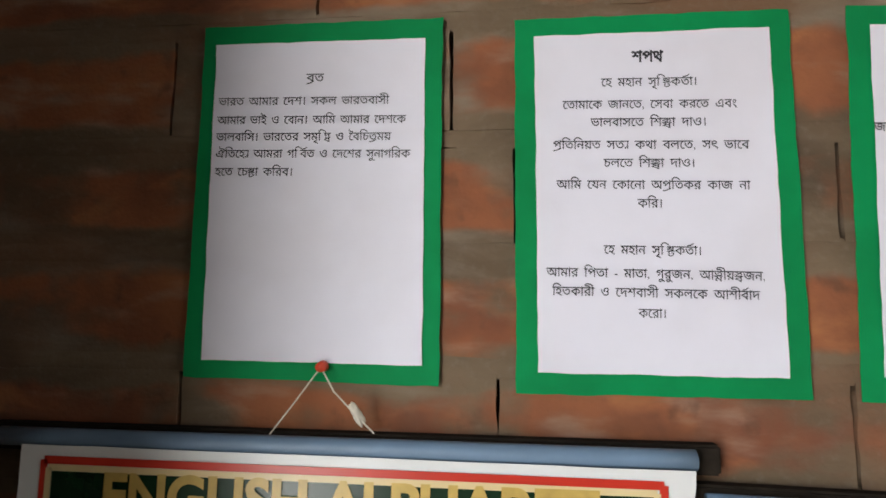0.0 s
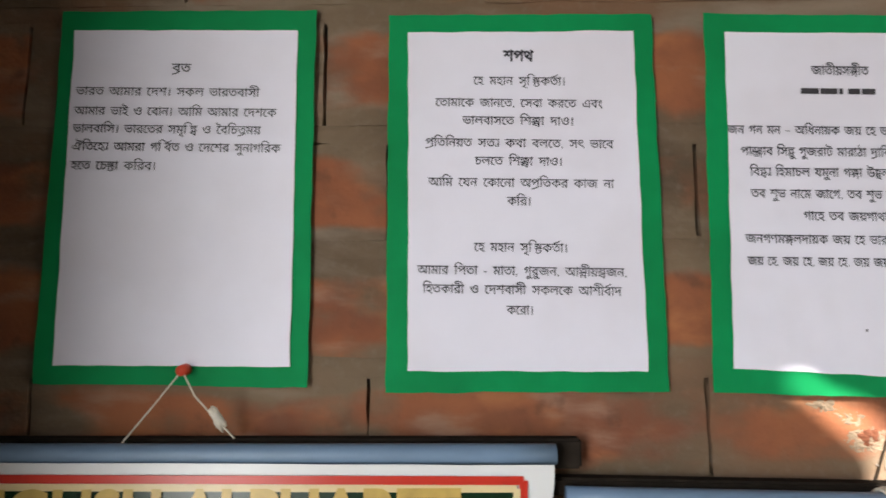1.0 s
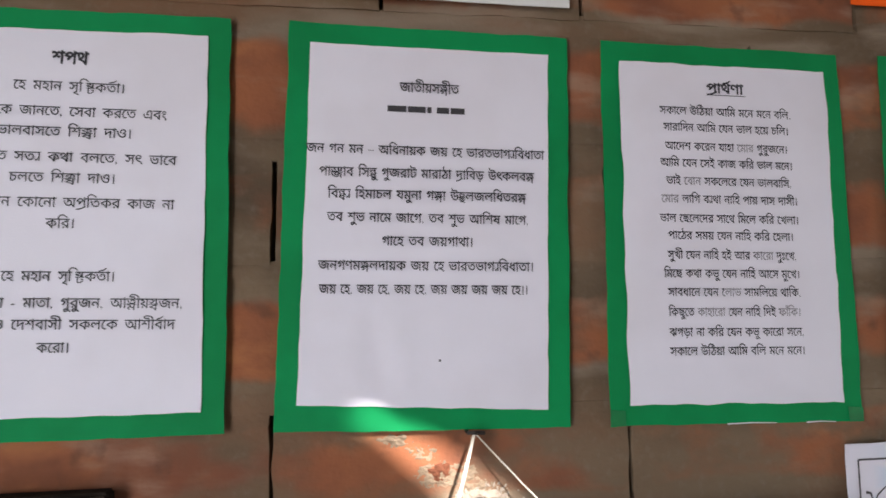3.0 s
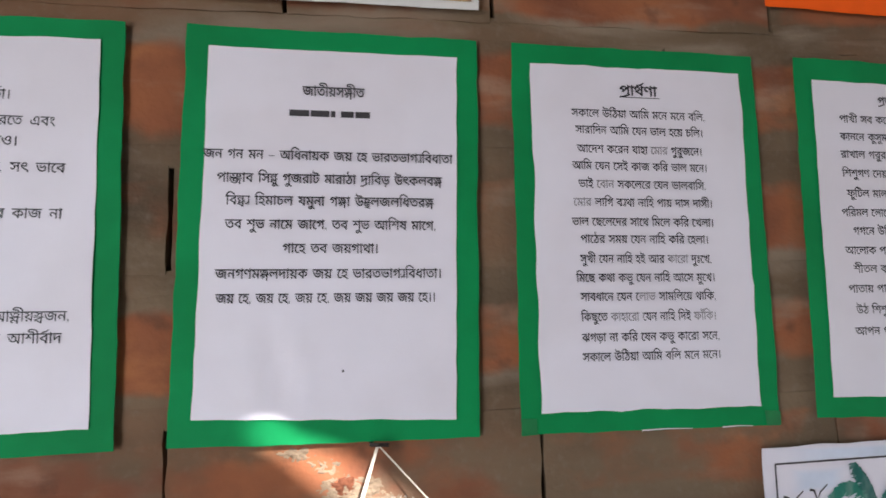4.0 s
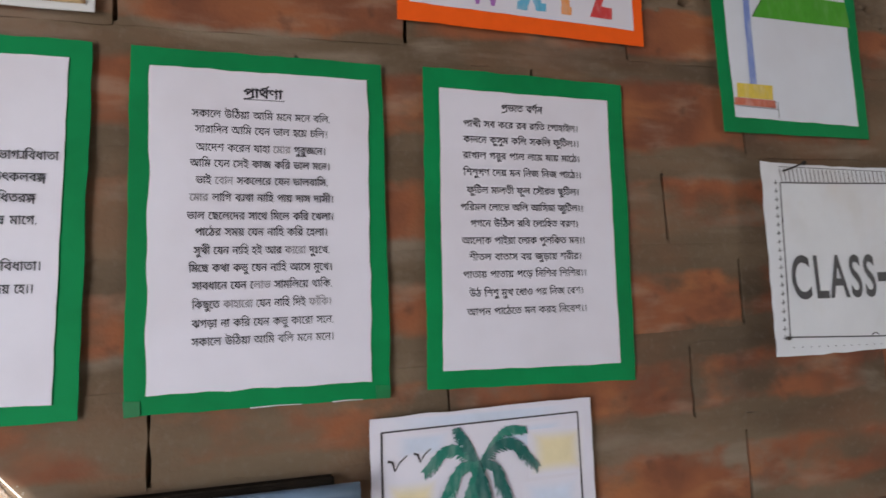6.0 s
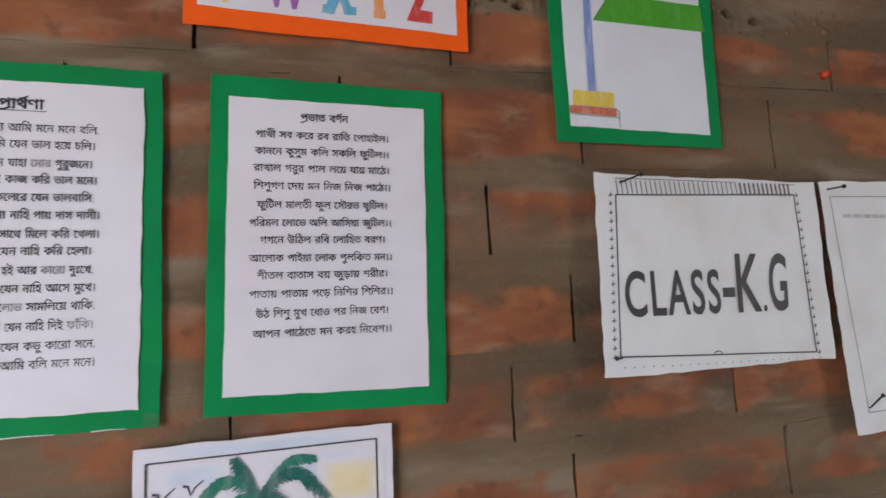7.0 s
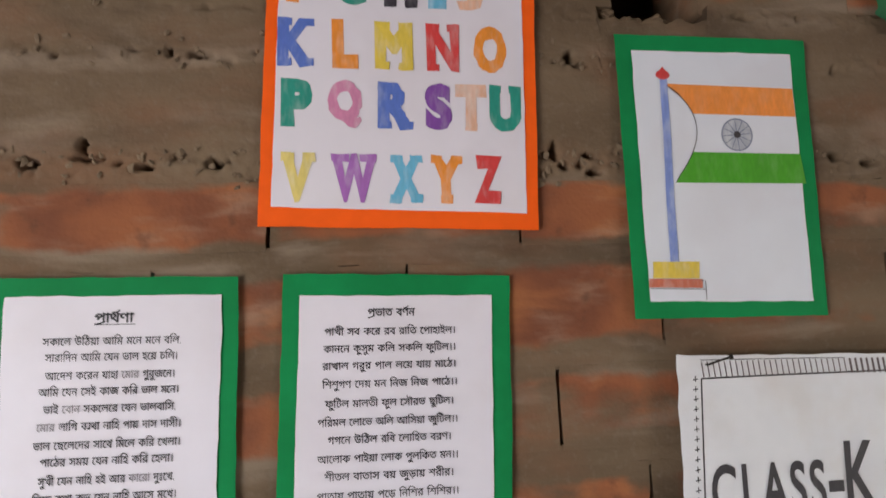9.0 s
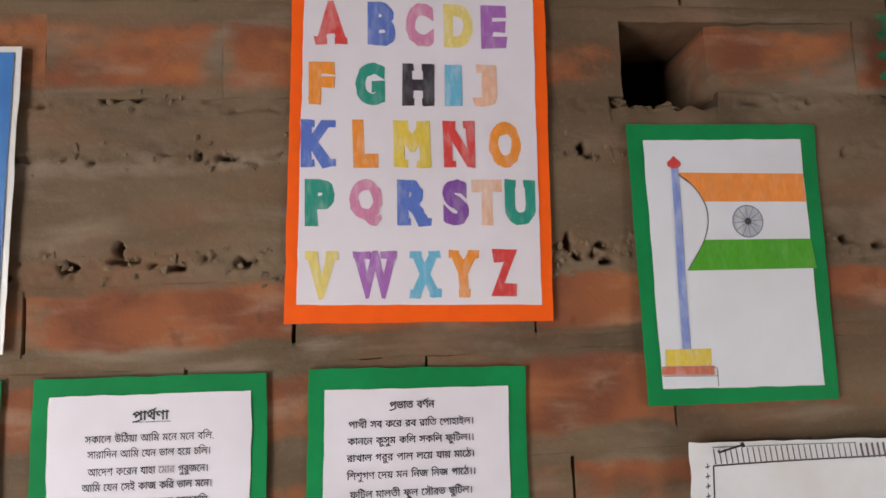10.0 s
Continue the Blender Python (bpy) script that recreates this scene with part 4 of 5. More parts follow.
root = thing("blank_sheet", (1.69, DEEP, 1.40), "aged white paper sheet with pencil border nailed beside class sheet", "notice")
q2 = ((1.5285, 1.727), (1.835, 1.735), (1.850, 1.415), (1.5545, 1.403))
paper = part("paper", sheet(q2, DEEP, sag, seed=12, rough=0.0012), OLD_PAPER, root, "aged white paper sheet", True)
part("pencil_border", frame_line(((1.545, 1.707), (1.815, 1.713), (1.830, 1.437), (1.575, 1.430)), 0.0012, Y, sag), FAINT_INK, paper)
for z, x0, x1 in ((1.682, 1.565, 1.64),):
    bar(x0, x1, z, 0.005, Y, PALE_INK, paper, sag)
nail(1.543, 1.7165, 0.018, 0.003)
nail(1.577, 1.436, 0.015, 0.014)

# ---- framed print above the notices ----
root = thing("picture_poster", (0.27, 0, 1.84), "printed blue and brown picture poster with white border", "poster")
q = ((0.040, 2.160), (0.496, 2.165), (0.4945, 1.843), (0.040, 1.838))
part("paper", sheet(q, -0.008, thick=0.0008, seed=13), GLOSS_WHITE, root, "white poster border", True)
part("blue_print", drawn([(0.047, 2.153), (0.4895, 2.158), (0.4885, 1.905), (0.047, 1.90)], -0.0092), PRINT_BLUE, root)
part("brown_print", drawn([(0.047, 1.90), (0.4885, 1.905), (0.4880, 1.8495), (0.047, 1.845)], -0.0093), PRINT_BROWN, root)

# ---- hanging charts ----


def hanging_chart(x0, z0, x1, z1, label, y=-0.0255):
    """A wall chart under a blue rod; x0, z0 and x1, z1 are the upper ends of the rod."""
    root = thing("wall_chart", (x0, y, z0), label, "wall chart", "hanging charts")
    r = 0.0078
    part("rod", tube([(x0 + (x1 - x0) * k / 12, y, z0 + (z1 - z0) * k / 12 - r) for k in range(13)], r, 14), ROD_BLUE, root, "blue-grey plastic rod", True)
    return root


chart = hanging_chart(-0.470, 1.438, 0.119, 1.4485, "English alphabet wall chart hanging from blue rod")

# a dark strip in place of the shade behind and beside the rod
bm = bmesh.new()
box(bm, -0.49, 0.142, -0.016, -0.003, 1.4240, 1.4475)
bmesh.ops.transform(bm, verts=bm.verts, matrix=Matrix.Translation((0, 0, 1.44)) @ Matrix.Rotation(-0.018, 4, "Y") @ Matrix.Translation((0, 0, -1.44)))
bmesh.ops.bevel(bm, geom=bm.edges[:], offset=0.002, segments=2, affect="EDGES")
part("batten", bm, ROD_SHADE, chart, "dark wooden batten behind the rod")


def hung(x, z):
    """The chart's paper curls back towards the wall at its sides."""
    return -0.006 * max(0.0, (x - 0.06) / 0.05) ** 2 * max(0.0, min(1.0, (1.425 - z) / 0.03))


cq = ((-0.4400, 1.4265), (0.1165, 1.4345), (0.101, 0.75), (-0.435, 0.75))
part("sheet", sheet(cq, -0.0340, hung, 16, 60, seed=14, rough=0.0003), GLOSS_WHITE, chart, "glossy white chart paper", True)
part("red_border", frame_line(((-0.4165, 1.4150), (0.0925, 1.4230), (0.081, 0.78), (-0.413, 0.78)), 0.0065, -0.0352, hung), GLOSS_RED, chart)
part("cream_border", frame_line(((-0.4115, 1.4090), (0.0875, 1.4170), (0.076, 0.785), (-0.408, 0.785)), 0.0055, -0.0356, hung), GLOSS_CREAM, chart)
part("green_field", sheet(((-0.4090, 1.4060), (0.0850, 1.4140), (0.073, 0.788), (-0.405, 0.788)), -0.0346, hung, 12, 40, 0.0002, 0), GLOSS_GREEN, chart)
mesh = written("ENGLISH ALPHABET", 0.035, 5)
lo, hi = extent(mesh)
sx = 0.405 / (hi[0] - lo[0])
for v in mesh.vertices:
    v.co.y += 0.0226 * v.co.x * sx / 0.0465
laid(mesh, sx, 0.0465, -0.3620, 1.3745, -0.0360, hung)
part("title", mesh, GLOSS_GOLD, chart, "gold chart title lettering")
# strings to the pin, with a wad of glue on one
pin_at = (-0.186, -0.013, 1.4985)
part("string", tube([pin_at, (-0.204, -0.022, 1.470), (-0.2215, -0.030, 1.444)], 0.0007, 6), STRING, chart)
part("string", tube([pin_at, (-0.172, -0.018, 1.479), (-0.152, -0.024, 1.463), (-0.1335, -0.029, 1.449)], 0.0007, 6), STRING, chart)


def lump(x, y, z, rx, rz, seed, turn=0.0):
    bm = bmesh.new()
    bmesh.ops.create_icosphere(bm, subdivisions=3, radius=1)
    for v in bm.verts:
        v.co *= 1 + 0.55 * noise.noise(v.co * 1.7 + Vector((seed, 0, 0)))
    bmesh.ops.transform(bm, verts=bm.verts, matrix=Matrix.Translation((x, y, z)) @ Matrix.Rotation(turn, 4, "Y") @ Matrix.Diagonal((rx, min(rx, rz) * 0.7, rz, 1)))
    return bm


part("string_wad", lump(-0.150, -0.024, 1.4625, 0.0045, 0.0095, 3, -0.6), STRING, chart, "frayed wad of string", True)

pin = thing("push_pin", pin_at, "red plastic push pin in the green card", "push pin", "push pins")
bm = tube([(pin_at[0], -0.007, pin_at[2]), (pin_at[0], -0.009, pin_at[2]), (pin_at[0], -0.015, pin_at[2])], 0.0052, 12, 0.0044)
part("head", bm, RED_PIN, pin, "", True)
part("needle", tube([(pin_at[0], 0.006, pin_at[2]), (pin_at[0], -0.005, pin_at[2])], 0.0006, 6), NAIL, pin)
pin = thing("push_pin", (1.574, -0.004, 1.879), "small red push pin in the brick wall", "push pin", "push pins")
part("head", tube([(1.574, -0.002, 1.879), (1.574, -0.010, 1.879)], 0.0058, 12, 0.005), RED_PIN, pin, "", True)

chart = hanging_chart(0.127, 1.4165, 0.722, 1.4160, "glossy white wall chart hanging from blue rod")
part("sheet", sheet(((0.150, 1.4035), (0.700, 1.4030), (0.690, 0.72), (0.155, 0.72)), -0.0340, flat, 10, 40, seed=15, rough=0.0003), GLOSS_WHITE, chart, "glossy white chart paper", True)
hook = (0.4090, -0.012, 1.4845)
part("string", tube([hook, (0.3975, -0.024, 1.450), (0.3850, -0.035, 1.413)], 0.0012, 6, 0.0018), STRING, chart)
part("string", tube([hook, (0.4455, -0.022, 1.447), (0.4830, -0.031, 1.411)], 0.0006, 6), STRING, chart)
part("knot", lump(0.3790, -0.035, 1.4080, 0.0095, 0.0085, 8), STRING, chart, "white knotted string round the rod", True)
for k in range(6):  # string wound round the rod
    x = 0.3700 + 0.0042 * k
    part("string_wrap", tube([(x + 0.0016 * math.sin(a + k), -0.0255 + (0.0096 + 0.0012 * (k % 2)) * math.cos(a), 1.4087 + (0.0096 + 0.0012 * (k % 2)) * math.sin(a)) for a in (math.pi * q / 10 for q in range(21))], 0.0016, 6), STRING, chart, "", True)
part("string_end", tube([(0.372, -0.037, 1.404), (0.3675, -0.040, 1.398), (0.3690, -0.041, 1.388), (0.3655, -0.040, 1.379)], 0.0012, 6, 0.0007), STRING, chart, "frayed string end", True)
# the shade between this rod and the wall, built as a near-black box
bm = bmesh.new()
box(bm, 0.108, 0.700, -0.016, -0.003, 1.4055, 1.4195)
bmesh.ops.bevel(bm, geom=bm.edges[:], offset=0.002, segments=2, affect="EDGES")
part("batten", bm, ROD_SHADE, chart, "dark wooden batten behind the rod")
root = thing("nail", (0.4090, 0, 1.4845), "bent rusty nail holding chart string", "nail", "nails in the wall")
part("shank", tube([(0.4040, 0.01, 1.484), (0.4040, -0.012, 1.4845), (0.4090, -0.014, 1.4850), (0.4170, -0.012, 1.4842)], 0.0016, 6), NAIL, root)

# ---- torn green paper at the edge ----
root = thing("paper_garland", (1.51, 0, 2.10), "torn green crepe paper hanging on brick wall", "decoration")
bm = bmesh.new()
N = 26
left = []
for k in range(N + 1):
    z = 2.105 + 0.125 * k / N
    x = 1.487 + 0.006 * math.sin(k * 1.15) + 0.005 * noise.noise((k * 0.8, 2, 2)) + (0.012 if k < 4 else 0)
    left.append([bm.verts.new((x + 0.012 * j, -0.006 - 0.006 * noise.noise((k * 0.35, j * 0.9, 4)) - 0.004, z)) for j in range(8)])
for a, b in zip(left, left[1:]):
    for j in range(7):
        bm.faces.new((a[j], a[j + 1], b[j + 1], b[j]))
part("paper", bm, GREEN_FOIL, root, "", True)


# ---- bricks and mortar of the wall ----
SLOPE = 0.02
BEDS = [1.195, 1.298, 1.402, 1.503, 1.603, 1.706, 1.819, 1.911, 2.030, 2.088, 2.205, 2.310, 2.415]
# the joints of each course, between the beds: those that gape, and how much cement covers the bricks
COURSES = [
    ((-0.12, 0.16, 0.44, 0.72, 1.00, 1.29, 1.57, 1.85), 0.5),
    ((0.02, 0.31, 0.60, 0.88, 1.171, 1.462, 1.74, 2.03), 0.5),
    ((-0.32, -0.033, 0.252, 0.543, 0.8145, 1.101, 1.39, 1.68, 1.96), 0.46),
    ((-0.247, 0.038, 0.323, 0.608, 0.893, 1.178, 1.46, 1.75, 2.03), 0.5),
    ((-0.30, -0.021, 0.248, 0.528, 0.805, 1.081, 1.36, 1.64, 1.92), 0.5),
    ((-0.35, -0.080, 0.17, 0.42, 0.67, 0.922, 1.200, 1.48, 1.77), 0.43),
    ((-0.21, 0.06, 0.33, 0.508, 0.779, 1.043, 1.31, 1.59, 1.87), 0.34),
    ((), 0.95),
    ((), 0.95),
    ((-0.30, -0.02, 0.26, 0.515, 0.70, 0.90, 1.158, 1.272, 1.46, 1.74), 0.42),
    ((-0.17, 0.11, 0.39, 0.67, 0.95, 1.236, 1.51, 1.79), 0.5),
    ((-0.31, -0.03, 0.25, 0.53, 0.81, 1.09, 1.37, 1.65), 0.5),
]
END = 2.35
THICK = (7, 8, 9)  # beds of thick, crumbling mortar
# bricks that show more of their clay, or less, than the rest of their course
# the brick at (2, 0.252) is smeared more, also to whiten the sunbeam there
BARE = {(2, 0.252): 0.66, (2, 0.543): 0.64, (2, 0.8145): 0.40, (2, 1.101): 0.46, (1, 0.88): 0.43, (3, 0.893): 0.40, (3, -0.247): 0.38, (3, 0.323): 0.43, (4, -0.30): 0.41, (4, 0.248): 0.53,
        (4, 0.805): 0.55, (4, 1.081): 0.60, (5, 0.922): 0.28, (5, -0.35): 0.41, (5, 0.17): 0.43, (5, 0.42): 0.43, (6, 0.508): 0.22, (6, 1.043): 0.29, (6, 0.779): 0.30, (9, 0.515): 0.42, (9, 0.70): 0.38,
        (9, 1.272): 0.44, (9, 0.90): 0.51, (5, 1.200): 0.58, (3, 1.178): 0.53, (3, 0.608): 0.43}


def brick_mesh(seed):
    """A brick laid on edge, one unit long, deep and high, with worn, slightly hollow faces."""
    bm = bmesh.new()
    nx, nz = 14, 6
    grid = []
    for j in range(nz + 1):
        row = []
        for i in range(nx + 1):
            u, v = i / nx, j / nz
            u = u * u * (3 - 2 * u) * 0.35 + u * 0.65
            v = v * v * (3 - 2 * v) * 0.35 + v * 0.65
            edge = min(u * 3.1, (1 - u) * 3.1, v, 1 - v)
            y = 0.005 * max(0.0, 1 - edge / 0.07) ** 2 + 0.010 * noise.noise((u * 5, v * 2.2, seed * 3.7)) + 0.007 * noise.noise((u * 17, v * 6, seed * 1.9))
            if i in (0, nx):
                u += 0.008 * noise.noise((v * 3, seed, i)) + 0.004 * noise.noise((v * 11, seed, i))
            if j in (0, nz):
                v += 0.03 * noise.noise((u * 6, seed, j + 3))
            row.append(bm.verts.new((u - 0.5, y, v - 0.5)))
        grid.append(row)
    for j in range(nz):
        for i in range(nx):
            bm.faces.new((grid[j][i], grid[j][i + 1], grid[j + 1][i + 1], grid[j + 1][i]))
    ring = grid[0] + [r[-1] for r in grid[1:]] + grid[-1][-2::-1] + [r[0] for r in grid[-2:0:-1]]
    back = [bm.verts.new((v.co.x, 1.0, v.co.z)) for v in ring]
    ring = [bm.verts.new(v.co) for v in ring]
    for k in range(len(ring)):
        bm.faces.new((ring[k], back[k], back[(k + 1) % len(ring)], ring[(k + 1) % len(ring)]))
    bmesh.ops.recalc_face_normals(bm, faces=bm.faces)
    mesh = bpy.data.meshes.new("brick")
    bm.to_mesh(mesh)
    bm.free()
    mesh.materials.append(BRICK)
    mesh.shade_smooth()
    return mesh


MESHES = [brick_mesh(k) for k in range(7)]
rng = random.Random(5)
for n, (joints, smear) in enumerate(COURSES):
    if not joints:
        continue  # hidden behind the coat of mortar
    z0, z1 = BEDS[n] + (0.013 if n in THICK else 0.008), BEDS[n + 1] - (0.013 if n + 1 in THICK else 0.008)
    ends = [LEFT] + list(joints) + [END]
    for a, b in zip(ends, ends[1:]):
        if n == 9 and abs(a - 1.158) < 0.001:
            continue  # the hole in the wall
        gap = rng.uniform(0.0011, 0.0024) if n != 9 else 0.0001
        mid = (a + b) / 2
        ob = new("brick", MESHES[rng.randrange(7)])
        ob.parent = wall
        ob.matrix_basis = Matrix.Translation((mid, rng.uniform(-0.0006, 0.0008), (z0 + z1) / 2 + SLOPE * mid)) @ Matrix.Rotation(-SLOPE - rng.uniform(-0.004, 0.004), 4, "Y") @ Matrix.Diagonal((b - a - 2 * gap, 0.112, z1 - z0, 1))
        if n == 9 and abs(a - 1.272) < 0.001:  # pushed back beside the hole
            ob.matrix_basis = Matrix.Translation((0, 0.006, 0)) @ Matrix.Translation((mid, 0, 0)) @ Matrix.Rotation(-0.06, 4, "Z") @ Matrix.Translation((-mid, 0, 0)) @ ob.matrix_basis
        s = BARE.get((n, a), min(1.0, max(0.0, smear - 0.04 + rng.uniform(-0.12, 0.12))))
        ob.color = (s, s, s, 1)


# places where mortar has fallen out: x, z, half width, half height
PITS = ((0.586, 2.114, 0.013, 0.006), (0.612, 2.117, 0.008, 0.008), (0.707, 2.049, 0.013, 0.004), (0.676, 2.050, 0.004, 0.006), (0.598, 1.949, 0.005, 0.010), (0.604, 1.936, 0.016, 0.0035), (0.548, 1.930, 0.010, 0.006),
        (0.655, 1.928, 0.012, 0.003), (0.725, 1.932, 0.010, 0.004), (1.084, 1.952, 0.005, 0.011), (1.095, 1.936, 0.007, 0.005), (1.122, 1.948, 0.009, 0.004), (1.130, 1.930, 0.010, 0.004), (1.105, 2.062, 0.005, 0.008), (1.118, 2.052, 0.010, 0.003),
        (1.425, 1.952, 0.008, 0.005), (1.47, 1.945, 0.012, 0.004))


def mortar_bed(z, n, x0, x1, spread, ragged):
    """Cement squeezed from a bed joint and wiped over the bricks' edges, with a ragged rim."""
    cols = int((x1 - x0) / 0.005)
    rows = 10
    bm = bmesh.new()
    grid = []
    for i in range(cols + 1):
        x = x0 + (x1 - x0) * i / cols
        up = spread + ragged * (noise.noise((x * 9, n * 4.1, 0)) + 0.5 * noise.noise((x * 40, n * 4.1, 0)) + 0.3 * noise.noise((x * 140, n, 0)))
        down = spread + ragged * (noise.noise((x * 9, n * 4.1, 9)) + 0.5 * noise.noise((x * 40, n * 4.1, 9)) + 0.3 * noise.noise((x * 140, n, 9)))
        up, down = max(0.004, up), max(0.004, down)
        line = []
        for j in range(rows + 1):
            f = j / rows
            zz = z + SLOPE * x - down + (up + down) * f
            rim = min(f, 1 - f)
            y = 0.0005 + 0.0012 * max(0.0, 1 - rim * 3.2)
            y += 0.0011 * noise.noise((x * 30, zz * 40, n))
            line.append(bm.verts.new((x, y, zz)))
        grid.append(line)
    for a, b in zip(grid, grid[1:]):
        for j in range(rows):
            bm.faces.new((a[j], b[j], b[j + 1], a[j + 1]))
    for j in (0, rows):
        back = [bm.verts.new((c[j].co.x, 0.11, z + SLOPE * c[j].co.x + (0.010 if j else -0.010))) for c in grid]
        lip = [bm.verts.new(c[j].co) for c in grid]
        for i in range(cols):
            bm.faces.new((lip[i], lip[i + 1], back[i + 1], back[i]))
    mesh = bpy.data.meshes.new("mortar_bed")
    bmesh.ops.recalc_face_normals(bm, faces=bm.faces)
    bm.to_mesh(mesh)
    bm.free()
    mesh.materials.append(MORTAR)
    mesh.shade_smooth()
    ob = new("mortar_bed", mesh)
    ob.parent = wall


for n, z in enumerate(BEDS):
    if n not in THICK:
        mortar_bed(z, n, LEFT, END, 0.0105, 0.0045)


def mortar_coat(x0, x1, step, rows):
    """The coat of mortar that hides two courses, broken and pitted along their beds."""
    bm = bmesh.new()
    grid = []
    cols = int((x1 - x0) / step)
    for i in range(cols + 1):
        x = x0 + (x1 - x0) * i / cols
        s = SLOPE * x
        low = BEDS[7] + s - 0.017 - 0.009 * noise.noise((x * 11, 4.1, 0)) - 0.006 * noise.noise((x * 45, 4.1, 0)) - 0.003 * noise.noise((x * 150, 4.1, 0))
        high = BEDS[9] + s + 0.017 + 0.011 * noise.noise((x * 9, 8.1, 0)) + 0.005 * noise.noise((x * 45, 8.1, 0))
        if 1.140 < x < 1.278:
            high = min(high, BEDS[9] + s - 0.001 + 0.005 * noise.noise((x * 60, 8.1, 0)))
        line = []
        for j in range(rows + 1):
            f = j / rows
            z = low + (high - low) * f
            y = -0.0004 + 0.0022 * max(0.0, 1 - min(f, 1 - f) * rows * 0.13)
            y += 0.0016 * noise.noise((x * 14, z * 22, 1)) + 0.0006 * noise.noise((x * 70, z * 70, 2))
            rough = sum(math.exp(-((z - s - c) / w) ** 2) for c, w in ((BEDS[7] + 0.008, 0.014), (BEDS[8] + 0.004, 0.009), (BEDS[9] + 0.004, 0.008)))
            y += rough * (0.0030 * noise.noise((x * 60, z * 80, 3)) + 0.0020 * noise.noise((x * 170, z * 170, 7)))
            y += min(1.0, rough) * 0.030 * max(0.0, noise.noise((x * 75, z * 105, 21)) - 0.38)
            for px, pz, pw, ph in PITS:
                if abs(x - px) < pw * 1.3 and abs(z - pz) < ph * 1.5:
                    d = ((x - px) / pw) ** 2 + ((z - pz) / ph) ** 2 + 0.7 * noise.noise((x * 150, z * 150, 3))
                    y += 0.022 * max(0.0, min(1.0, 1.8 * (1 - d)))
            line.append(bm.verts.new((x, y, z)))
        grid.append(line)
    for a, b in zip(grid, grid[1:]):
        for j in range(rows):
            bm.faces.new((a[j], b[j], b[j + 1], a[j + 1]))
    for j in (0, rows):
        back = [bm.verts.new((c[j].co.x, 0.11, c[j].co.z)) for c in grid]
        lip = [bm.verts.new(c[j].co) for c in grid]
        for i in range(cols):
            bm.faces.new((lip[i], lip[i + 1], back[i + 1], back[i]))
    part("mortar_coat", bm, MORTAR, wall, "grey-brown mortar coat, pitted and crumbling", True)


mortar_coat(LEFT, 0.45, 0.010, 24)
mortar_coat(0.45, 1.65, 0.003, 74)
mortar_coat(1.65, END, 0.010, 24)

# crumbs of broken mortar along the ragged beds and round a chipped brick
bm = bmesh.new()


def crumb(x, z, size):
    made = bmesh.ops.create_icosphere(bm, subdivisions=1, radius=1)["verts"]
    for v in made:
        v.co *= rng.uniform(0.35, 1.25)
    turn = Euler((rng.uniform(0, 6), rng.uniform(0, 6), rng.uniform(0, 6))).to_matrix().to_4x4()
    bmesh.ops.transform(bm, verts=made, matrix=Matrix.Translation((x, -0.0005, z)) @ Matrix.Diagonal((1, 0.45, 1, 1)) @ turn @ Matrix.Diagonal((size * 1.6, size, size, 1)))


for n, lo, hi, count in ((7, 0.50, 0.78, 60), (7, 1.06, 1.20, 32), (7, 1.38, 1.62, 26), (8, 0.50, 0.78, 28), (8, 1.06, 1.17, 14), (9, 0.58, 0.66, 8)):
    for k in range(count):
        x = rng.uniform(lo, hi)
        crumb(x, BEDS[n] + SLOPE * x + rng.gauss(0.008, 0.011), rng.uniform(0.0010, 0.0046))
mesh = bpy.data.meshes.new("mortar_crumbs")
bm.to_mesh(mesh)
bm.free()
mesh.materials.append(PALE_MORTAR)
crumbs = new("mortar_crumbs", mesh)
crumbs.parent = wall
tagged(crumbs, "", "", "", "stuff")


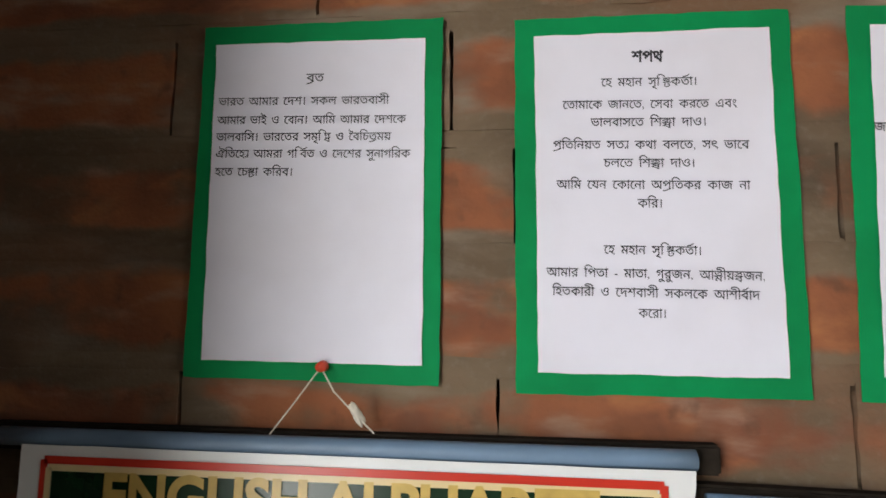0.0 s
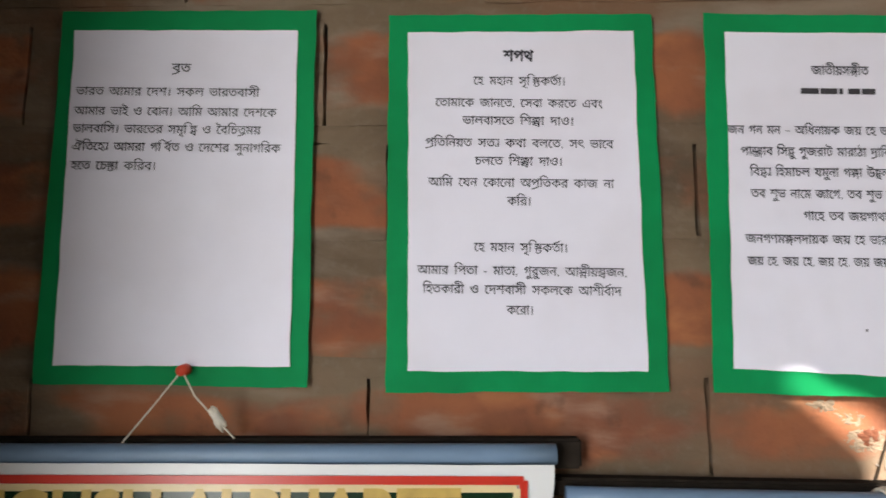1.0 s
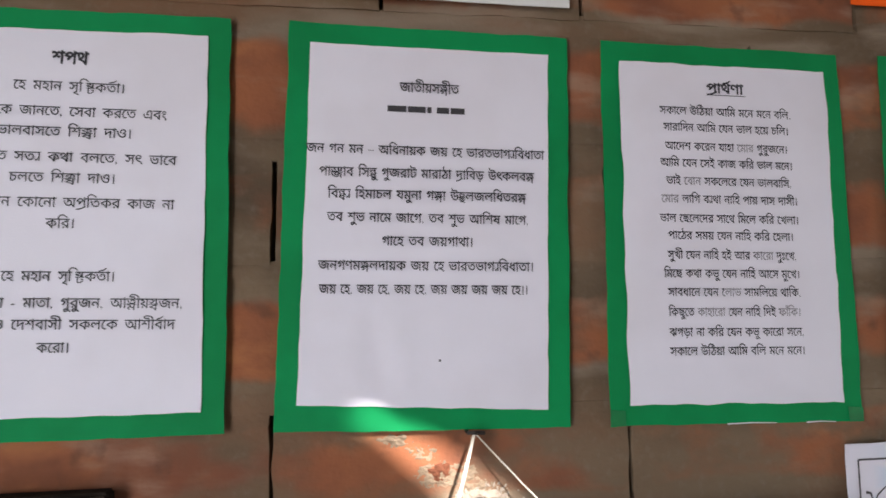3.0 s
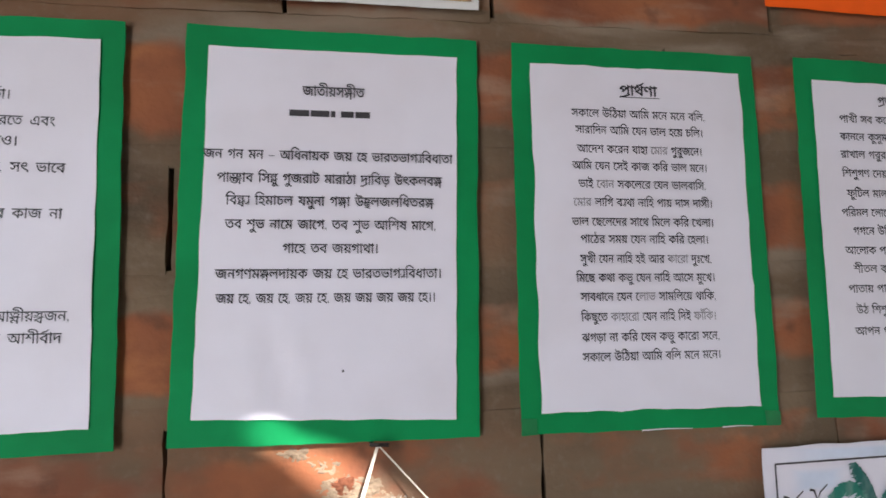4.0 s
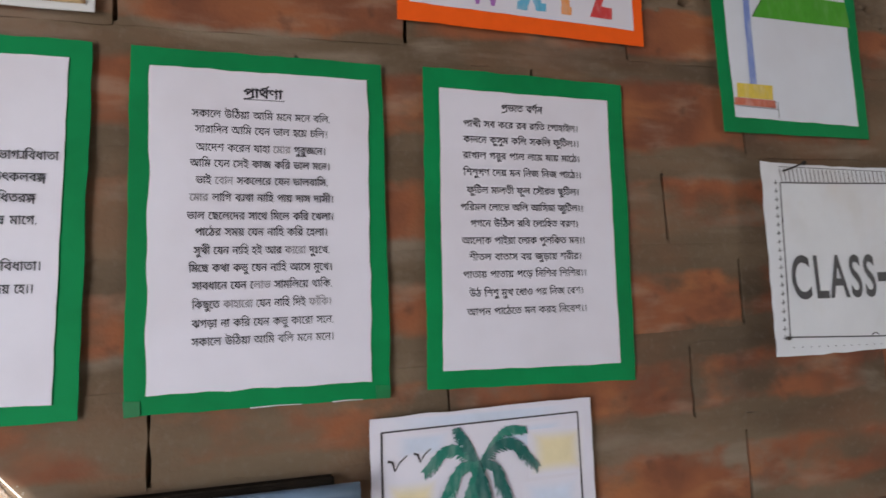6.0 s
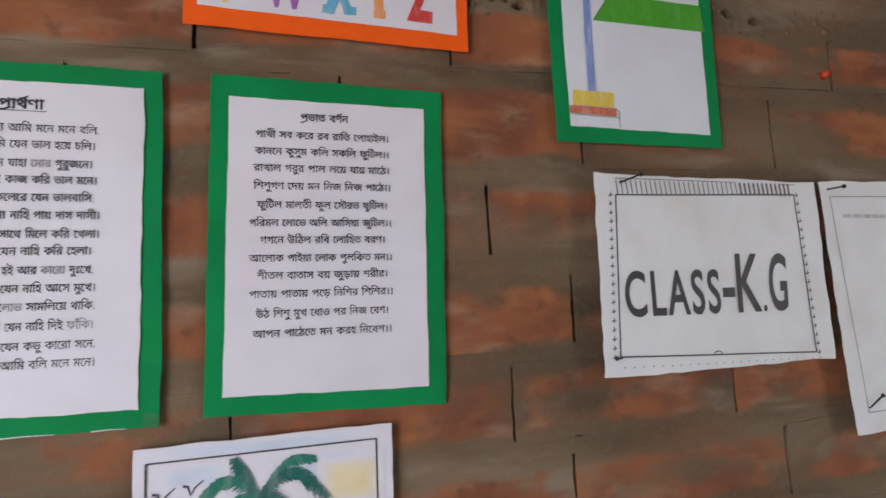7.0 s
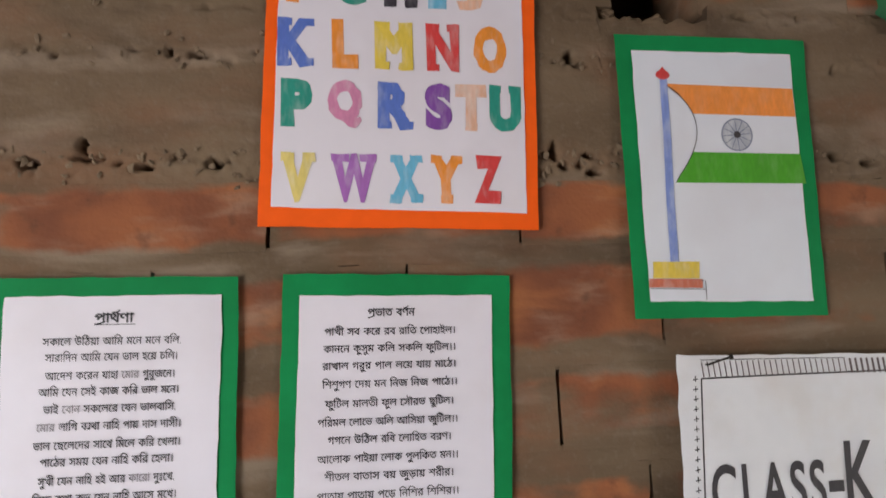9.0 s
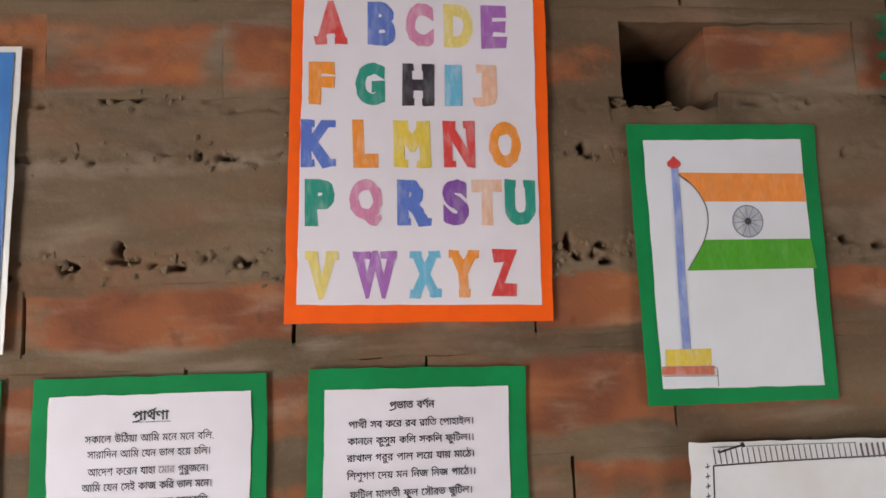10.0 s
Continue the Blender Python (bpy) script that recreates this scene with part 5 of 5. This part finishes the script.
def blot(cx, cz, rx, rz, height, seed, hollow=False, rings=10, sides=36):
    """An uneven crust on the wall, or with hollow the raised rim of a chipped place."""
    bm = bmesh.new()
    rows = []
    for j in range(rings + 1):
        f = j / rings
        row = []
        for k in range(sides):
            a = 2 * math.pi * k / sides
            wob = 1 + 0.42 * noise.noise((math.cos(a) * 1.6, math.sin(a) * 1.6, seed)) + 0.12 * noise.noise((math.cos(a) * 7, math.sin(a) * 7, seed))
            r = (0.62 + 0.38 * f if hollow else max(0.001, f)) * wob
            x, z = cx + rx * r * math.cos(a), cz + rz * r * math.sin(a)
            swell = math.sin(math.pi * f) if hollow else (1 - f * f)
            y = 0.0025 - height * swell * (0.7 + 0.9 * noise.noise((x * 160, z * 160, seed))) - 0.0012 * noise.noise((x * 420, z * 420, seed)) - (0.0 if f == 1 else 0.002)
            row.append(bm.verts.new((x, y, z)))
        rows.append(row)
    for a, b in zip(rows, rows[1:]):
        for k in range(sides):
            bm.faces.new((a[k], a[(k + 1) % sides], b[(k + 1) % sides], b[k]))
    if not hollow:
        bm.faces.new(rows[0])
    return bm


bm = bmesh.new()
for k in range(90):
    crumb(rng.gauss(0.418, 0.013), rng.gauss(1.4330, 0.0035), rng.uniform(0.0006, 0.0022))
mesh = bpy.data.meshes.new("lime_crumbs")
bm.to_mesh(mesh)
bm.free()
mesh.materials.append(LIME)
crumbs = new("lime_crumbs", mesh)
crumbs.parent = wall
tagged(crumbs, "", "", "", "stuff")
part("chipped_rim", blot(0.380, 1.4505, 0.0210, 0.0135, 0.0016, 4.1, False, 14, 60), PALE_MORTAR, wall, "crumbly rim of a chipped place")
# the core stands proud; its clay is darkened to give a hollow's shade
part("chipped_core", blot(0.3835, 1.4525, 0.0105, 0.0075, 0.0042, 6.3), HOLLOW_CLAY, wall, "freshly broken orange clay")
# pale mortar laid along the sunbeam so that its track looks whiter
for x, z, rx, rz, seed in ((0.348, 1.4770, 0.020, 0.0070, 1.3), (0.368, 1.4680, 0.018, 0.0075, 2.9), (0.401, 1.4500, 0.016, 0.0090, 5.2), (0.413, 1.4400, 0.020, 0.0070, 8.4)):
    part("lime_smear", blot(x, z, rx, rz, 0.0021, seed, False, 14, 60), PALE_MORTAR, wall, "thin pale smear of mortar", True)
part("lime_crust", blot(0.4170, 1.4330, 0.0260, 0.0060, 0.0045, 7.7, False, 16, 90), LIME, wall, "pale crust of crumbling lime mortar")

# broken edges round the hole
for k, (x, z, rx, rz, mat) in enumerate(((1.156, 2.118, 0.012, 0.008, MORTAR), (1.183, 2.112, 0.018, 0.005, MORTAR), (1.216, 2.115, 0.015, 0.006, MORTAR), (1.185, 2.228, 0.03, 0.008, MORTAR))):
    bm = lump(0, 0, 0, 1, 1, k + 0.5)
    bmesh.ops.transform(bm, verts=bm.verts, matrix=Matrix.Translation((x, 0.016, z)) @ Matrix.Diagonal((rx, 0.02, rz, 1)))
    part("broken_edge", bm, mat, wall)
